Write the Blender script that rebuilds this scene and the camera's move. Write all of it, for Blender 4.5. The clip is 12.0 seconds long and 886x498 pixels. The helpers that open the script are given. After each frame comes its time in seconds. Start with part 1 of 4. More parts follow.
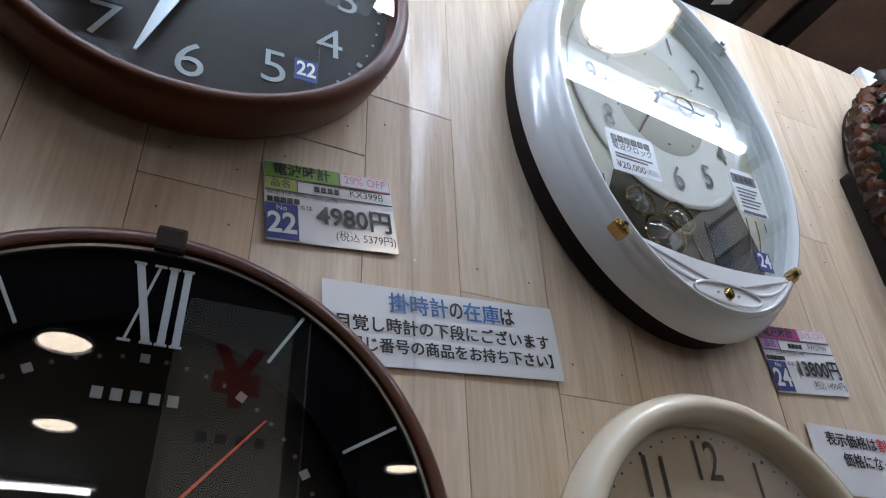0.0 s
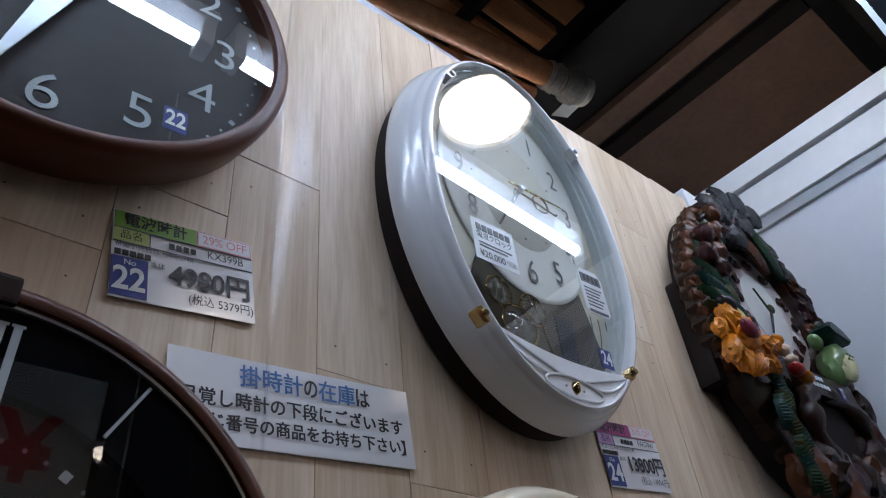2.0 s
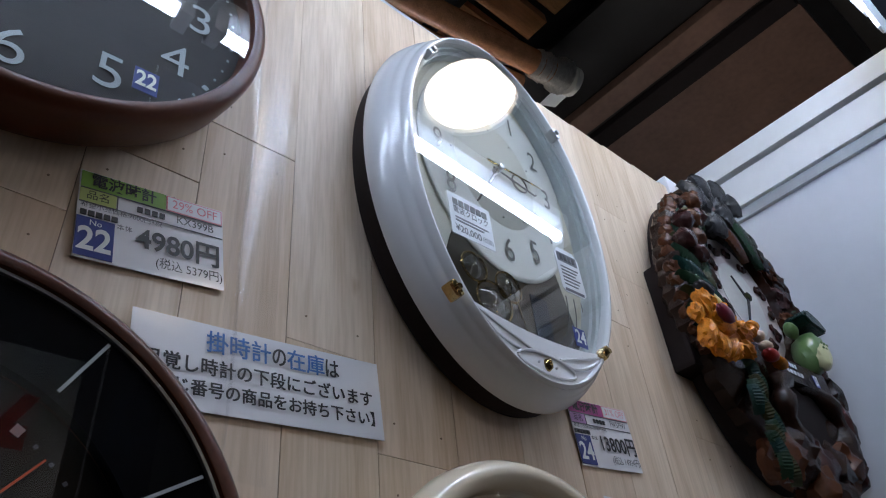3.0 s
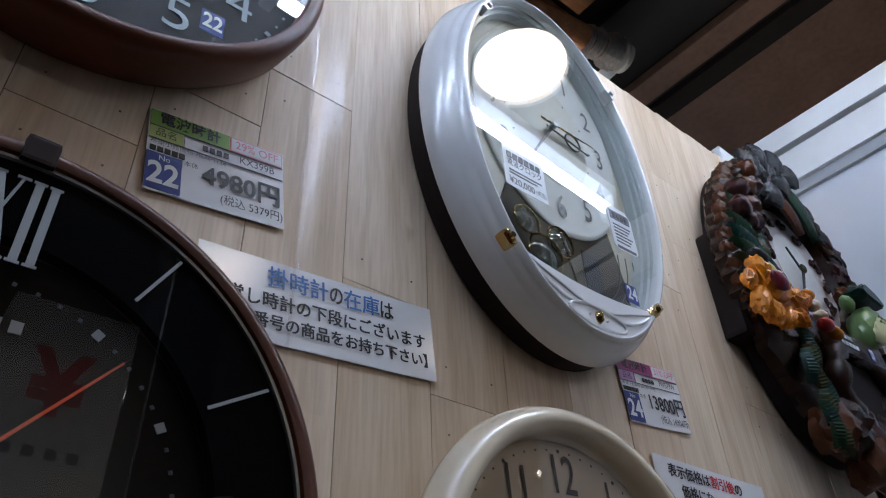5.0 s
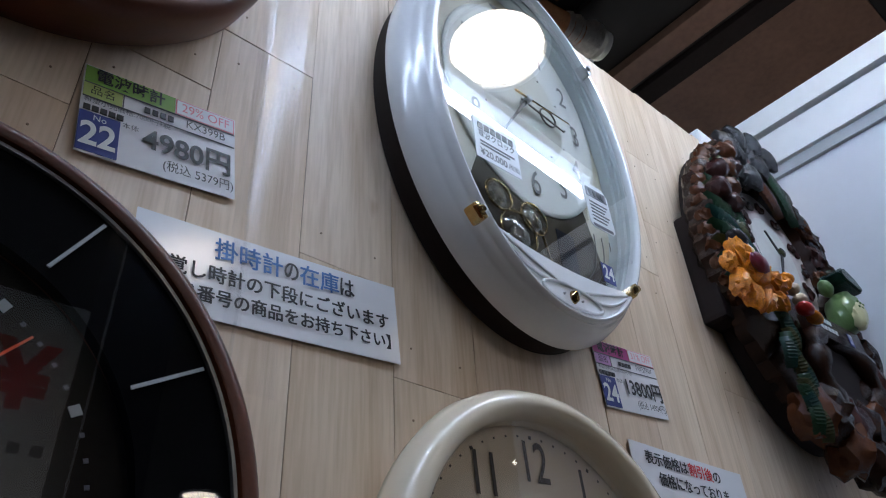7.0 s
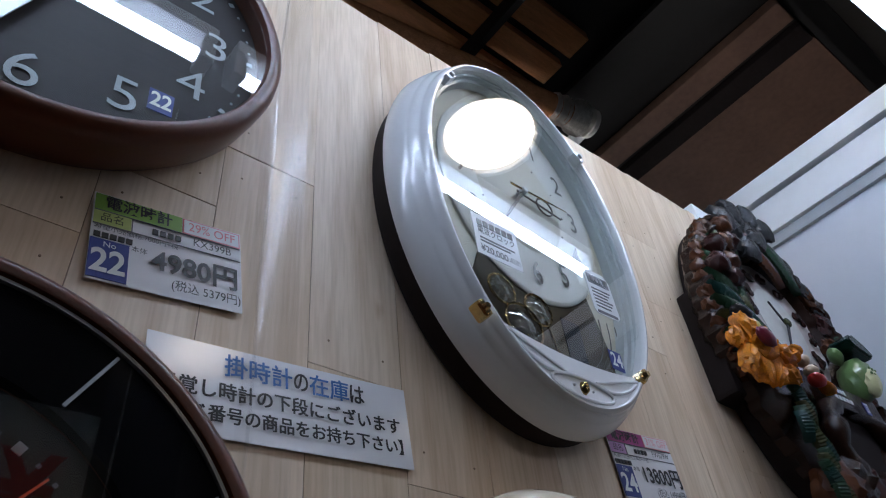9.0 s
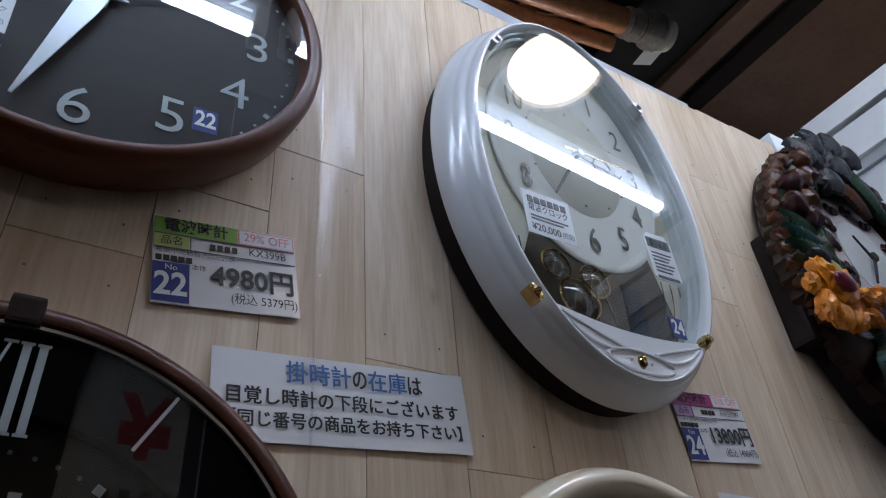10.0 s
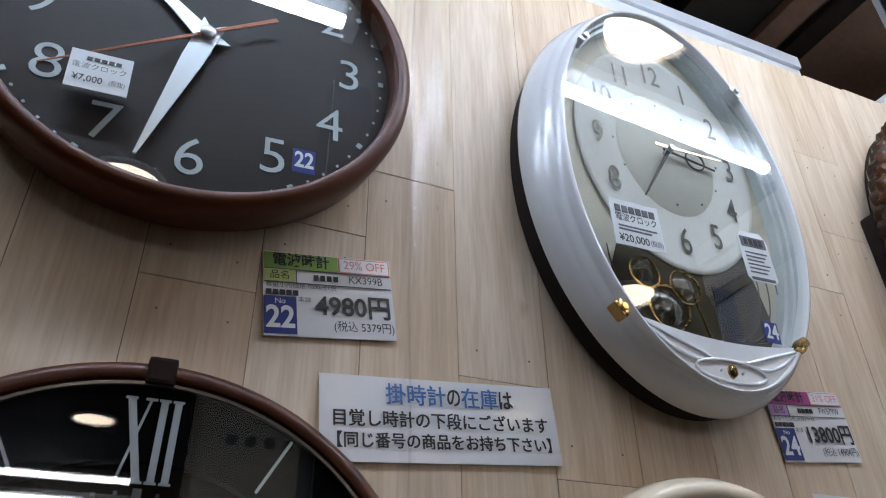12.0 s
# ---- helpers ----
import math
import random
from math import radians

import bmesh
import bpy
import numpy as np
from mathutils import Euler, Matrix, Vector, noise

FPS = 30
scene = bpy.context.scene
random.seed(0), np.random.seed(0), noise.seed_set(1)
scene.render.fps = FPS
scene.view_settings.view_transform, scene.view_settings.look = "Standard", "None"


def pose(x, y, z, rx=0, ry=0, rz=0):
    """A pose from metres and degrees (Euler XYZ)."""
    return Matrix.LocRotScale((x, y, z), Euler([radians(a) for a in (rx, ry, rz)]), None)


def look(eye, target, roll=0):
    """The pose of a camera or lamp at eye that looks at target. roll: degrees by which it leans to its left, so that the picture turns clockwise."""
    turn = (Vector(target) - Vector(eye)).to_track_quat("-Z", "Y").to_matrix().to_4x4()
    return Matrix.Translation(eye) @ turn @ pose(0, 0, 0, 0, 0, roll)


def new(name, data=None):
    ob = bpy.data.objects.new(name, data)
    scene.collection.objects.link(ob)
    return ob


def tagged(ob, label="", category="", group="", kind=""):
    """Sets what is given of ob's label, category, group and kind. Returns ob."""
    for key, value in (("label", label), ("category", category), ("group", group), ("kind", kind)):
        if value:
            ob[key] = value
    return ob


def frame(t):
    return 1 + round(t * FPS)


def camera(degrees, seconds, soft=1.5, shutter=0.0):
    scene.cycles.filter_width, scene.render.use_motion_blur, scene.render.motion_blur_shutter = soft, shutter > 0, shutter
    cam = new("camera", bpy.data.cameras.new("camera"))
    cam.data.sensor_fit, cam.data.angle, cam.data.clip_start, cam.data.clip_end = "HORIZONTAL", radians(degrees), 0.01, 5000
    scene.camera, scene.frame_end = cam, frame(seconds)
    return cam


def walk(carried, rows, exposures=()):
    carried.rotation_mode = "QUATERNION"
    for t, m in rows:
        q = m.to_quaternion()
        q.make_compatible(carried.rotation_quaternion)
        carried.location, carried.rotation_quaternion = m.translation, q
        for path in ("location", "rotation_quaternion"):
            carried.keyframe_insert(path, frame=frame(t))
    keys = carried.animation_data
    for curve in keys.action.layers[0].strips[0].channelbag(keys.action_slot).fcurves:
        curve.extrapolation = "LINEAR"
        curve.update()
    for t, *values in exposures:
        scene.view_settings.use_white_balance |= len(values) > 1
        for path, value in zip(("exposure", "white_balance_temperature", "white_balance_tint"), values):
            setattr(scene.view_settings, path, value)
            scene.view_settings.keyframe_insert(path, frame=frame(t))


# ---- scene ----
cam = camera(63.1, 12.0, soft=1.1)
PATH = [
    (0, (-0.199, -0.412, 1.459), (0.564, 1.073, 2.561), -2.3),
    (0.5, (-0.243, -0.388, 1.472), (0.776, 1.058, 2.405), -4.3),
    (1, (-0.252, -0.388, 1.47), (0.841, 0.86, 2.588), -6.9),
    (1.5, (-0.227, -0.388, 1.474), (0.89, 0.807, 2.624), -6.9),
    (2, (-0.214, -0.392, 1.467), (0.873, 0.733, 2.713), -6.9),
    (2.5, (-0.189, -0.389, 1.461), (0.953, 0.699, 2.691), -6.8),
    (3, (-0.2, -0.389, 1.458), (0.925, 0.726, 2.679), -6.4),
    (3.2, (-0.208, -0.396, 1.458), (0.895, 0.729, 2.691), -6.0),
    (4.8, (-0.191, -0.379, 1.451), (0.829, 0.843, 2.662), -3.7),
    (5, (-0.2, -0.373, 1.434), (0.853, 0.843, 2.624), -2.6),
    (5.5, (-0.213, -0.356, 1.427), (0.691, 0.996, 2.591), -1.5),
    (6, (-0.187, -0.353, 1.442), (0.787, 0.93, 2.628), -2.9),
    (6.5, (-0.169, -0.357, 1.444), (0.912, 0.85, 2.616), -3.7),
    (7, (-0.17, -0.352, 1.444), (0.936, 0.836, 2.612), -3.7),
    (7.5, (-0.18, -0.351, 1.452), (0.877, 0.842, 2.659), -5.2),
    (7.7, (-0.184, -0.358, 1.457), (0.837, 0.838, 2.692), -5.7),
    (9.3, (-0.18, -0.365, 1.452), (0.846, 0.705, 2.793), -7.4),
    (9.5, (-0.183, -0.374, 1.459), (0.837, 0.743, 2.767), -7.1),
    (10, (-0.178, -0.409, 1.485), (0.726, 0.921, 2.674), -5.1),
    (10.5, (-0.189, -0.472, 1.517), (0.55, 0.922, 2.747), -3.8),
    (11, (-0.196, -0.469, 1.527), (0.476, 0.989, 2.72), -1.9),
    (11.5, (-0.19, -0.45, 1.532), (0.446, 1.117, 2.599), -0.6),
    (12, (-0.193, -0.464, 1.521), (0.498, 1.082, 2.585), -0.9),
]
EXPOSURES = [(0.0, 0.18, 5910, 10), (1.0, 0.1, 5550, 11), (1.5, -0.13, 5760, 11), (2.0, -0.29, 5710, 12), (3.2, -0.23, 5710, 12), (5.0, -0.15, 5710, 12), (5.5, 0.31, 5710, 10), (6.0, 0.24, 5590, 10), (7.5, -0.15, 5560, 11), (9.5, -0.39, 5660, 12), (10.5, -0.47, 5810, 12), (11.0, -0.41, 5860, 12), (11.5, -0.03, 6020, 11), (12.0, 0.07, 6010, 11)]
walk(cam, [(t, look(eye, target, roll)) for t, eye, target, roll in PATH], EXPOSURES)

# ---- world and light ----
world = bpy.data.worlds.new("world")
scene.world = world
world.use_nodes = True
world.node_tree.nodes["Background"].inputs[0].default_value = (0.9, 0.95, 1.0, 1)
world.node_tree.nodes["Background"].inputs[1].default_value = 0.02
TUBE_POWER, DOWN_POWER, STRIP_POWER, VOID_FILL_POWER = 52.0, 12.0, 22.0, 165.0

# ---- materials ----
def mat(name, color, rough=0.5, metal=0.0, noise_scale=0.0, noise_amt=0.0, bump=0.0, coat=0.0, rand=0.0, stretch=(1, 1, 1), spec=0.5):
    """A principled material with noise at two scales in its colour and relief."""
    m = bpy.data.materials.new(name)
    m.use_nodes = True
    nt = m.node_tree
    p = nt.nodes["Principled BSDF"]
    p.inputs["Base Color"].default_value = (*color, 1)
    p.inputs["Roughness"].default_value = rough
    p.inputs["Metallic"].default_value = metal
    p.inputs["Specular IOR Level"].default_value = spec
    p.inputs["Coat Weight"].default_value = coat
    p.inputs["Coat Roughness"].default_value = 0.06
    if noise_scale:
        tc = nt.nodes.new("ShaderNodeTexCoord")
        mp = nt.nodes.new("ShaderNodeMapping")
        mp.inputs["Scale"].default_value = stretch
        nt.links.new(tc.outputs["Object"], mp.inputs["Vector"])
        n1 = nt.nodes.new("ShaderNodeTexNoise")
        n1.inputs["Scale"].default_value = noise_scale
        n1.inputs["Detail"].default_value = 6
        n2 = nt.nodes.new("ShaderNodeTexNoise")
        n2.inputs["Scale"].default_value = noise_scale * 7
        n2.inputs["Detail"].default_value = 4
        nt.links.new(mp.outputs[0], n1.inputs["Vector"])
        nt.links.new(mp.outputs[0], n2.inputs["Vector"])
        add = nt.nodes.new("ShaderNodeMath")
        add.operation = "ADD"
        nt.links.new(n1.outputs[0], add.inputs[0])
        nt.links.new(n2.outputs[0], add.inputs[1])
        mr = nt.nodes.new("ShaderNodeMapRange")
        mr.inputs["From Min"].default_value, mr.inputs["From Max"].default_value = 0.6, 1.4
        mr.inputs["To Min"].default_value, mr.inputs["To Max"].default_value = 1 - noise_amt, 1 + noise_amt
        nt.links.new(add.outputs[0], mr.inputs["Value"])
        last = mr.outputs[0]
        if rand:
            oi = nt.nodes.new("ShaderNodeObjectInfo")
            rr = nt.nodes.new("ShaderNodeMapRange")
            rr.inputs["To Min"].default_value, rr.inputs["To Max"].default_value = 1 - rand, 1 + rand
            nt.links.new(oi.outputs["Random"], rr.inputs["Value"])
            mu = nt.nodes.new("ShaderNodeMath")
            mu.operation = "MULTIPLY"
            nt.links.new(last, mu.inputs[0])
            nt.links.new(rr.outputs[0], mu.inputs[1])
            last = mu.outputs[0]
        hs = nt.nodes.new("ShaderNodeHueSaturation")
        hs.inputs["Color"].default_value = (*color, 1)
        nt.links.new(last, hs.inputs["Value"])
        nt.links.new(hs.outputs[0], p.inputs["Base Color"])
        if bump:
            b = nt.nodes.new("ShaderNodeBump")
            b.inputs["Strength"].default_value = bump
            b.inputs["Distance"].default_value = 0.001
            nt.links.new(add.outputs[0], b.inputs["Height"])
            nt.links.new(b.outputs[0], p.inputs["Normal"])
            nt.links.new(b.outputs[0], p.inputs["Coat Normal"])
    return m


def glass_mat(name, ior=1.5, tint=(1, 1, 1), rough=0.0):
    """A thin clear pane: clear straight through, with a mirror's gloss by Fresnel."""
    m = bpy.data.materials.new(name)
    m.use_nodes = True
    nt = m.node_tree
    nt.nodes.remove(nt.nodes["Principled BSDF"])
    tr = nt.nodes.new("ShaderNodeBsdfTransparent")
    tr.inputs[0].default_value = (*tint, 1)
    gl = nt.nodes.new("ShaderNodeBsdfGlossy")
    gl.inputs["Roughness"].default_value = rough
    f0 = ((ior - 1) / (ior + 1)) ** 2
    lw = nt.nodes.new("ShaderNodeLayerWeight")
    lw.inputs[0].default_value = 0.5
    pw = nt.nodes.new("ShaderNodeMath")
    pw.operation = "POWER"
    pw.inputs[1].default_value = 5.0
    nt.links.new(lw.outputs["Facing"], pw.inputs[0])
    fr = nt.nodes.new("ShaderNodeMapRange")
    fr.inputs["To Min"].default_value, fr.inputs["To Max"].default_value = min(1.0, 2 * f0), 1.0
    nt.links.new(pw.outputs[0], fr.inputs["Value"])
    mx = nt.nodes.new("ShaderNodeMixShader")
    nt.links.new(fr.outputs[0], mx.inputs[0])
    nt.links.new(tr.outputs[0], mx.inputs[1])
    nt.links.new(gl.outputs[0], mx.inputs[2])
    nt.links.new(mx.outputs[0], nt.nodes["Material Output"].inputs[0])
    return m


def glow_mat(name, color, strength):
    m = bpy.data.materials.new(name)
    m.use_nodes = True
    p = m.node_tree.nodes["Principled BSDF"]
    p.inputs["Base Color"].default_value = (0.8, 0.8, 0.8, 1)
    p.inputs["Emission Color"].default_value = (*color, 1)
    p.inputs["Emission Strength"].default_value = strength
    return m



def plank_mat():
    """Whitewashed pine: long grain streaks, darker rings, pinkish and greyish boards and a few knots."""
    m = bpy.data.materials.new("pale_wood")
    m.use_nodes = True
    nt = m.node_tree
    p = nt.nodes["Principled BSDF"]
    N, L = nt.nodes.new, nt.links.new
    tc, oi, sep = N("ShaderNodeTexCoord"), N("ShaderNodeObjectInfo"), N("ShaderNodeCombineXYZ")
    off = N("ShaderNodeVectorMath")
    mul = N("ShaderNodeMath")
    mul.operation, mul.inputs[1].default_value = "MULTIPLY", 37.0
    L(oi.outputs["Random"], mul.inputs[0])
    L(mul.outputs[0], sep.inputs[0])
    L(mul.outputs[0], sep.inputs[2])
    L(tc.outputs["Object"], off.inputs[0])
    L(sep.outputs[0], off.inputs[1])

    def tex(scale, stretch, detail, distort=0.0):
        mp, n = N("ShaderNodeMapping"), N("ShaderNodeTexNoise")
        mp.inputs["Scale"].default_value = stretch
        n.inputs["Scale"].default_value, n.inputs["Detail"].default_value, n.inputs["Distortion"].default_value = scale, detail, distort
        L(off.outputs[0], mp.inputs["Vector"])
        L(mp.outputs[0], n.inputs["Vector"])
        return n.outputs[0]

    def ramp(src, stops):
        r = N("ShaderNodeValToRGB")
        while len(r.color_ramp.elements) < len(stops):
            r.color_ramp.elements.new(0.5)
        for e, (pos, c) in zip(r.color_ramp.elements, stops):
            e.position, e.color = pos, (*c, 1)
        L(src, r.inputs[0])
        return r.outputs[0]

    def mix(a, b, fac, mode="MULTIPLY"):
        x = N("ShaderNodeMix")
        x.data_type, x.blend_type = "RGBA", mode
        if isinstance(fac, float):
            x.inputs[0].default_value = fac
        else:
            L(fac, x.inputs[0])
        L(a, x.inputs[6])
        L(b, x.inputs[7])
        return x.outputs[2]

    board = ramp(oi.outputs["Random"], [(0.0, (0.665, 0.525, 0.375)), (0.35, (0.75, 0.62, 0.475)), (0.7, (0.685, 0.535, 0.390)), (1.0, (0.77, 0.655, 0.525))])
    streak = ramp(tex(7.0, (7, 7, 0.55), 5, 0.6), [(0.28, (0.80, 0.72, 0.62)), (0.55, (1, 1, 1)), (0.75, (1.06, 1.06, 1.05))])
    grain = ramp(tex(60.0, (6, 6, 0.35), 4), [(0.30, (0.85, 0.82, 0.77)), (0.6, (1.02, 1.02, 1.02))])
    wash = ramp(tex(3.0, (1.2, 1, 0.6), 3), [(0.35, (0.93, 0.90, 0.87)), (0.65, (1.05, 1.05, 1.06))])
    spots = ramp(tex(26.0, (1, 1, 0.5), 2), [(0.735, (1, 1, 1)), (0.80, (0.70, 0.58, 0.46))])
    col = mix(board, streak, 0.85)
    col = mix(col, grain, 0.8)
    col = mix(col, wash, 0.9)
    col = mix(col, spots, 0.6)
    L(col, p.inputs["Base Color"])
    p.inputs["Roughness"].default_value = 0.5
    b = N("ShaderNodeBump")
    b.inputs["Strength"].default_value, b.inputs["Distance"].default_value = 0.15, 0.0006
    L(tex(60.0, (6, 6, 0.35), 4), b.inputs["Height"])
    L(b.outputs[0], p.inputs["Normal"])
    return m


PLANK = plank_mat()
NAIL = mat("nail_dark", (0.22, 0.145, 0.09), 0.6)
RIM_BROWN = mat("brown_rim", (0.092, 0.024, 0.007), 0.36, 0, 40, 0.15, 0.06, coat=0.0, spec=0.35)
RIM_DARK = mat("dark_brown_rim", (0.085, 0.020, 0.005), 0.36, 0, 60, 0.2, 0.08, coat=0.0, spec=0.35)
CLASP = mat("clasp_dark", (0.02, 0.008, 0.005), 0.6, 0, 60, 0.2, spec=0.12)
DIAL_BROWN = mat("dark_brown_dial", (0.027, 0.018, 0.016), 0.5, 0, 3, 0.2, 0.05, stretch=(1, 1, 14), spec=0.25)
DIAL_BLACK = mat("black_dial_ring", (0.003, 0.003, 0.0035), 0.9, 0, 60, 0.1, spec=0.02)
DIAL_INNER = mat("black_dial_centre", (0.024, 0.020, 0.016), 0.9, 0, 60, 0.1, spec=0.05)
SILVER = mat("silver", (0.55, 0.56, 0.57), 0.28, 0.9)
PALE_NUM = mat("pale_numerals", (0.52, 0.55, 0.57), 0.45)
HAND_SILVER = mat("hand_silver", (0.7, 0.74, 0.78), 0.3, 0.4)
ORANGE = mat("orange_hand", (0.75, 0.10, 0.015), 0.45)
ORANGE_DULL = mat("copper_hand", (0.42, 0.10, 0.03), 0.45)
WHITE_GLOSS = mat("white_plastic", (0.80, 0.80, 0.81), 0.24, 0, 25, 0.02, 0.02, coat=0.3)
BACK_DARK = mat("dark_back", (0.014, 0.008, 0.007), 0.7, 0, 40, 0.2, 0.1, spec=0.2)
CREAM_GLOSS = mat("cream_plastic", (0.79, 0.675, 0.50), 0.22, 0, 25, 0.02, 0.02, coat=0.5)
CREAM_DIAL = mat("cream_dial", (0.61, 0.50, 0.355), 0.6, 0, 8, 0.05)
INNER_GREY = mat("grey_moulding", (0.60, 0.64, 0.65), 0.20, 0.1, 30, 0.05)
DIAL_MID = mat("warm_dial_centre", (0.54, 0.52, 0.44), 0.5, 0, 18, 0.08)
DIAL_WHITE = mat("pearl_dial", (0.60, 0.59, 0.54), 0.5, 0, 10, 0.05)
DIAL_IVORY = mat("ivory_dial", (0.52, 0.48, 0.37), 0.5, 0, 12, 0.07)
GOLD = mat("gold", (0.42, 0.29, 0.12), 0.14, 1.0, 30, 0.2)
NUM_DARK = mat("dark_numerals", (0.05, 0.035, 0.025), 0.5)
NUM_GREY = mat("grey_numerals", (0.085, 0.078, 0.065), 0.4, 0.3)
WELL = mat("dark_well", (0.050, 0.037, 0.018), 0.65, 0, 6, 0.25, spec=0.2)
GLASS = glass_mat("clear_glass")
GLASS_STRONG = glass_mat("thick_clear_glass", 1.62, (0.97, 0.985, 0.98))
CRYSTAL = glass_mat("crystal", 1.9, (0.93, 0.95, 0.95))
FILM = glass_mat("clear_film", 1.30, (0.98, 0.98, 0.985), 0.22)
PAPER = mat("laminated_paper", (0.80, 0.79, 0.81), 0.35, 0, 160, 0.012, 0.03, coat=1.0)
PAPER_WHITE = mat("white_sticker", (0.74, 0.76, 0.78), 0.35)
INK = mat("black_ink", (0.012, 0.012, 0.016), 0.4)
INK_GREY = mat("grey_ink", (0.12, 0.12, 0.14), 0.4)
INK_BLUE = mat("blue_ink", (0.05, 0.15, 0.42), 0.4)
INK_RED = mat("red_ink", (0.65, 0.03, 0.04), 0.4)
INK_PINK = mat("pink_ink", (0.72, 0.22, 0.26), 0.4)
NAVY = mat("navy_sticker", (0.02, 0.035, 0.22), 0.35)
GREEN = mat("green_print", (0.20, 0.36, 0.055), 0.35)
LIME = mat("lime_print", (0.42, 0.50, 0.16), 0.35)
MAGENTA = mat("magenta_print", (0.36, 0.03, 0.20), 0.35)
LILAC = mat("lilac_print", (0.50, 0.27, 0.55), 0.35)
WHITE_PAINT = mat("white_paint", (0.80, 0.81, 0.82), 0.5, 0, 6, 0.03, 0.05)
WHITE_WALL = mat("white_wall", (0.66, 0.68, 0.73), 0.6, 0, 5, 0.03, 0.05)
CEIL = mat("dark_brown_ceiling", (0.15, 0.085, 0.060), 0.55, 0, 5, 0.25, 0.1)
CEIL_BLACK = mat("black_ceiling", (0.012, 0.011, 0.011), 0.6, 0, 5, 0.2, 0.1)
WOOD_RED = mat("brown_slats", (0.40, 0.17, 0.06), 0.5, 0, 8, 0.35, 0.2, stretch=(1, 8, 8))
PIPE = mat("copper_brown_pipe", (0.48, 0.22, 0.10), 0.25, 0.0, 30, 0.4, 0.5)
FOIL = mat("crumpled_foil", (0.55, 0.53, 0.50), 0.28, 0.6, 50, 0.4, 0.8)
NEAR_BLACK = mat("navy_black_panel", (0.004, 0.007, 0.017), 0.45, 0, 8, 0.2, spec=0.1)
SHADE_STRIP = mat("grey_shade_strip", (0.40, 0.41, 0.43), 0.6, 0, 8, 0.04)
SEAM = mat("plank_gap", (0.20, 0.145, 0.10), 0.8, 0, 20, 0.2)
SILVER_DIM = mat("dim_silver_ring", (0.20, 0.19, 0.18), 0.32, 0.8)
CREAM_WHITE = mat("cream_white_metal", (0.62, 0.60, 0.54), 0.4, 0, 12, 0.03)
CEIL_GREY = mat("dim_ceiling", (0.075, 0.068, 0.060), 0.8, 0, 4, 0.1, spec=0.2)
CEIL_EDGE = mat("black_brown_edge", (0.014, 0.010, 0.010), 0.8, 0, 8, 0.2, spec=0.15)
FLOOR = mat("shop_floor", (0.055, 0.050, 0.045), 0.35, 0, 3, 0.1)
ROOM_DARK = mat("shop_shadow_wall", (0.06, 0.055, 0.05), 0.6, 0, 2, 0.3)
PILLAR = mat("grey_pillar", (0.72, 0.69, 0.62), 0.7, 0, 3, 0.05)
TUBE_GLOW = glow_mat("tube_glow", (0.84, 0.95, 1.09), TUBE_POWER)
STRIP_GLOW = glow_mat("strip_glow", (0.98, 0.96, 0.92), STRIP_POWER)
# glow of the unseen fill strips behind the display wall
VOID_FILL_GLOW = glow_mat("void_fill_glow", (1.05, 0.95, 0.82), VOID_FILL_POWER)
DOWN_GLOW = glow_mat("downlight_glow", (1.13, 0.91, 0.67), DOWN_POWER)
EXIT_GREEN = mat("green_poster", (0.03, 0.30, 0.10), 0.5)


# ---- builders ----
def empty(name, m, label="", category="", group="", kind=""):
    ob = new(name)
    ob.empty_display_size = 0.02
    ob.matrix_world = m
    return tagged(ob, label, category, group, kind)


def part(name, bm, material, parent=None, label="", smooth=False, m=None):
    """Links a bmesh as one mesh object under a thing or a part."""
    me = bpy.data.meshes.new(name)
    bmesh.ops.recalc_face_normals(bm, faces=bm.faces)
    if smooth:
        for f in bm.faces:
            f.smooth = True
    bm.to_mesh(me)
    bm.free()
    me.materials.append(material)
    if smooth:
        me.set_sharp_from_angle(angle=radians(40))
    ob = new(name, me)
    ob.parent = parent
    if m is not None:
        ob.matrix_local = m
    if label:
        ob["label"] = label
    return ob


def box(bm, x0, x1, y0, y1, z0, z1, bev=0.0):
    r = bmesh.ops.create_cube(bm, size=1)
    for v in r["verts"]:
        v.co = Vector(((x0 + x1) / 2 + v.co.x * (x1 - x0), (y0 + y1) / 2 + v.co.y * (y1 - y0), (z0 + z1) / 2 + v.co.z * (z1 - z0)))
    if bev:
        es = list({e for v in r["verts"] for e in v.link_edges})
        bmesh.ops.bevel(bm, geom=es, offset=bev, segments=2, affect="EDGES", profile=0.7)
    return bm


def block(x0, x1, y0, y1, z0, z1, bev=0.0):
    return box(bmesh.new(), x0, x1, y0, y1, z0, z1, bev)


def ring(profile, a=1.0, b=1.0, n=96, power=2.0, bm=None, close=False, cap=False, kz=1.0):
    """Sweeps a profile of (inset, y) round an oval of half width a and half height b."""
    bm = bm or bmesh.new()
    rows = []
    for d, y in profile:
        row = []
        for i in range(n):
            t = 2 * math.pi * i / n
            c, s = math.cos(t), math.sin(t)
            ex = 2 / power
            row.append(bm.verts.new(((a - d) * math.copysign(abs(c) ** ex, c), y, (b - d * kz) * math.copysign(abs(s) ** ex, s))))
        rows.append(row)
    pairs = list(zip(rows, rows[1:])) + ([(rows[-1], rows[0])] if close else [])
    for r0, r1 in pairs:
        for i in range(n):
            j = (i + 1) % n
            bm.faces.new((r0[i], r0[j], r1[j], r1[i]))
    if cap:
        bm.faces.new(rows[-1])
    return bm


def disc(a, b, y, n=96, power=2.0, thick=0.001):
    return ring([(max(a, b) and 0, y + thick), (0, y)], a, b, n, power, cap=True)


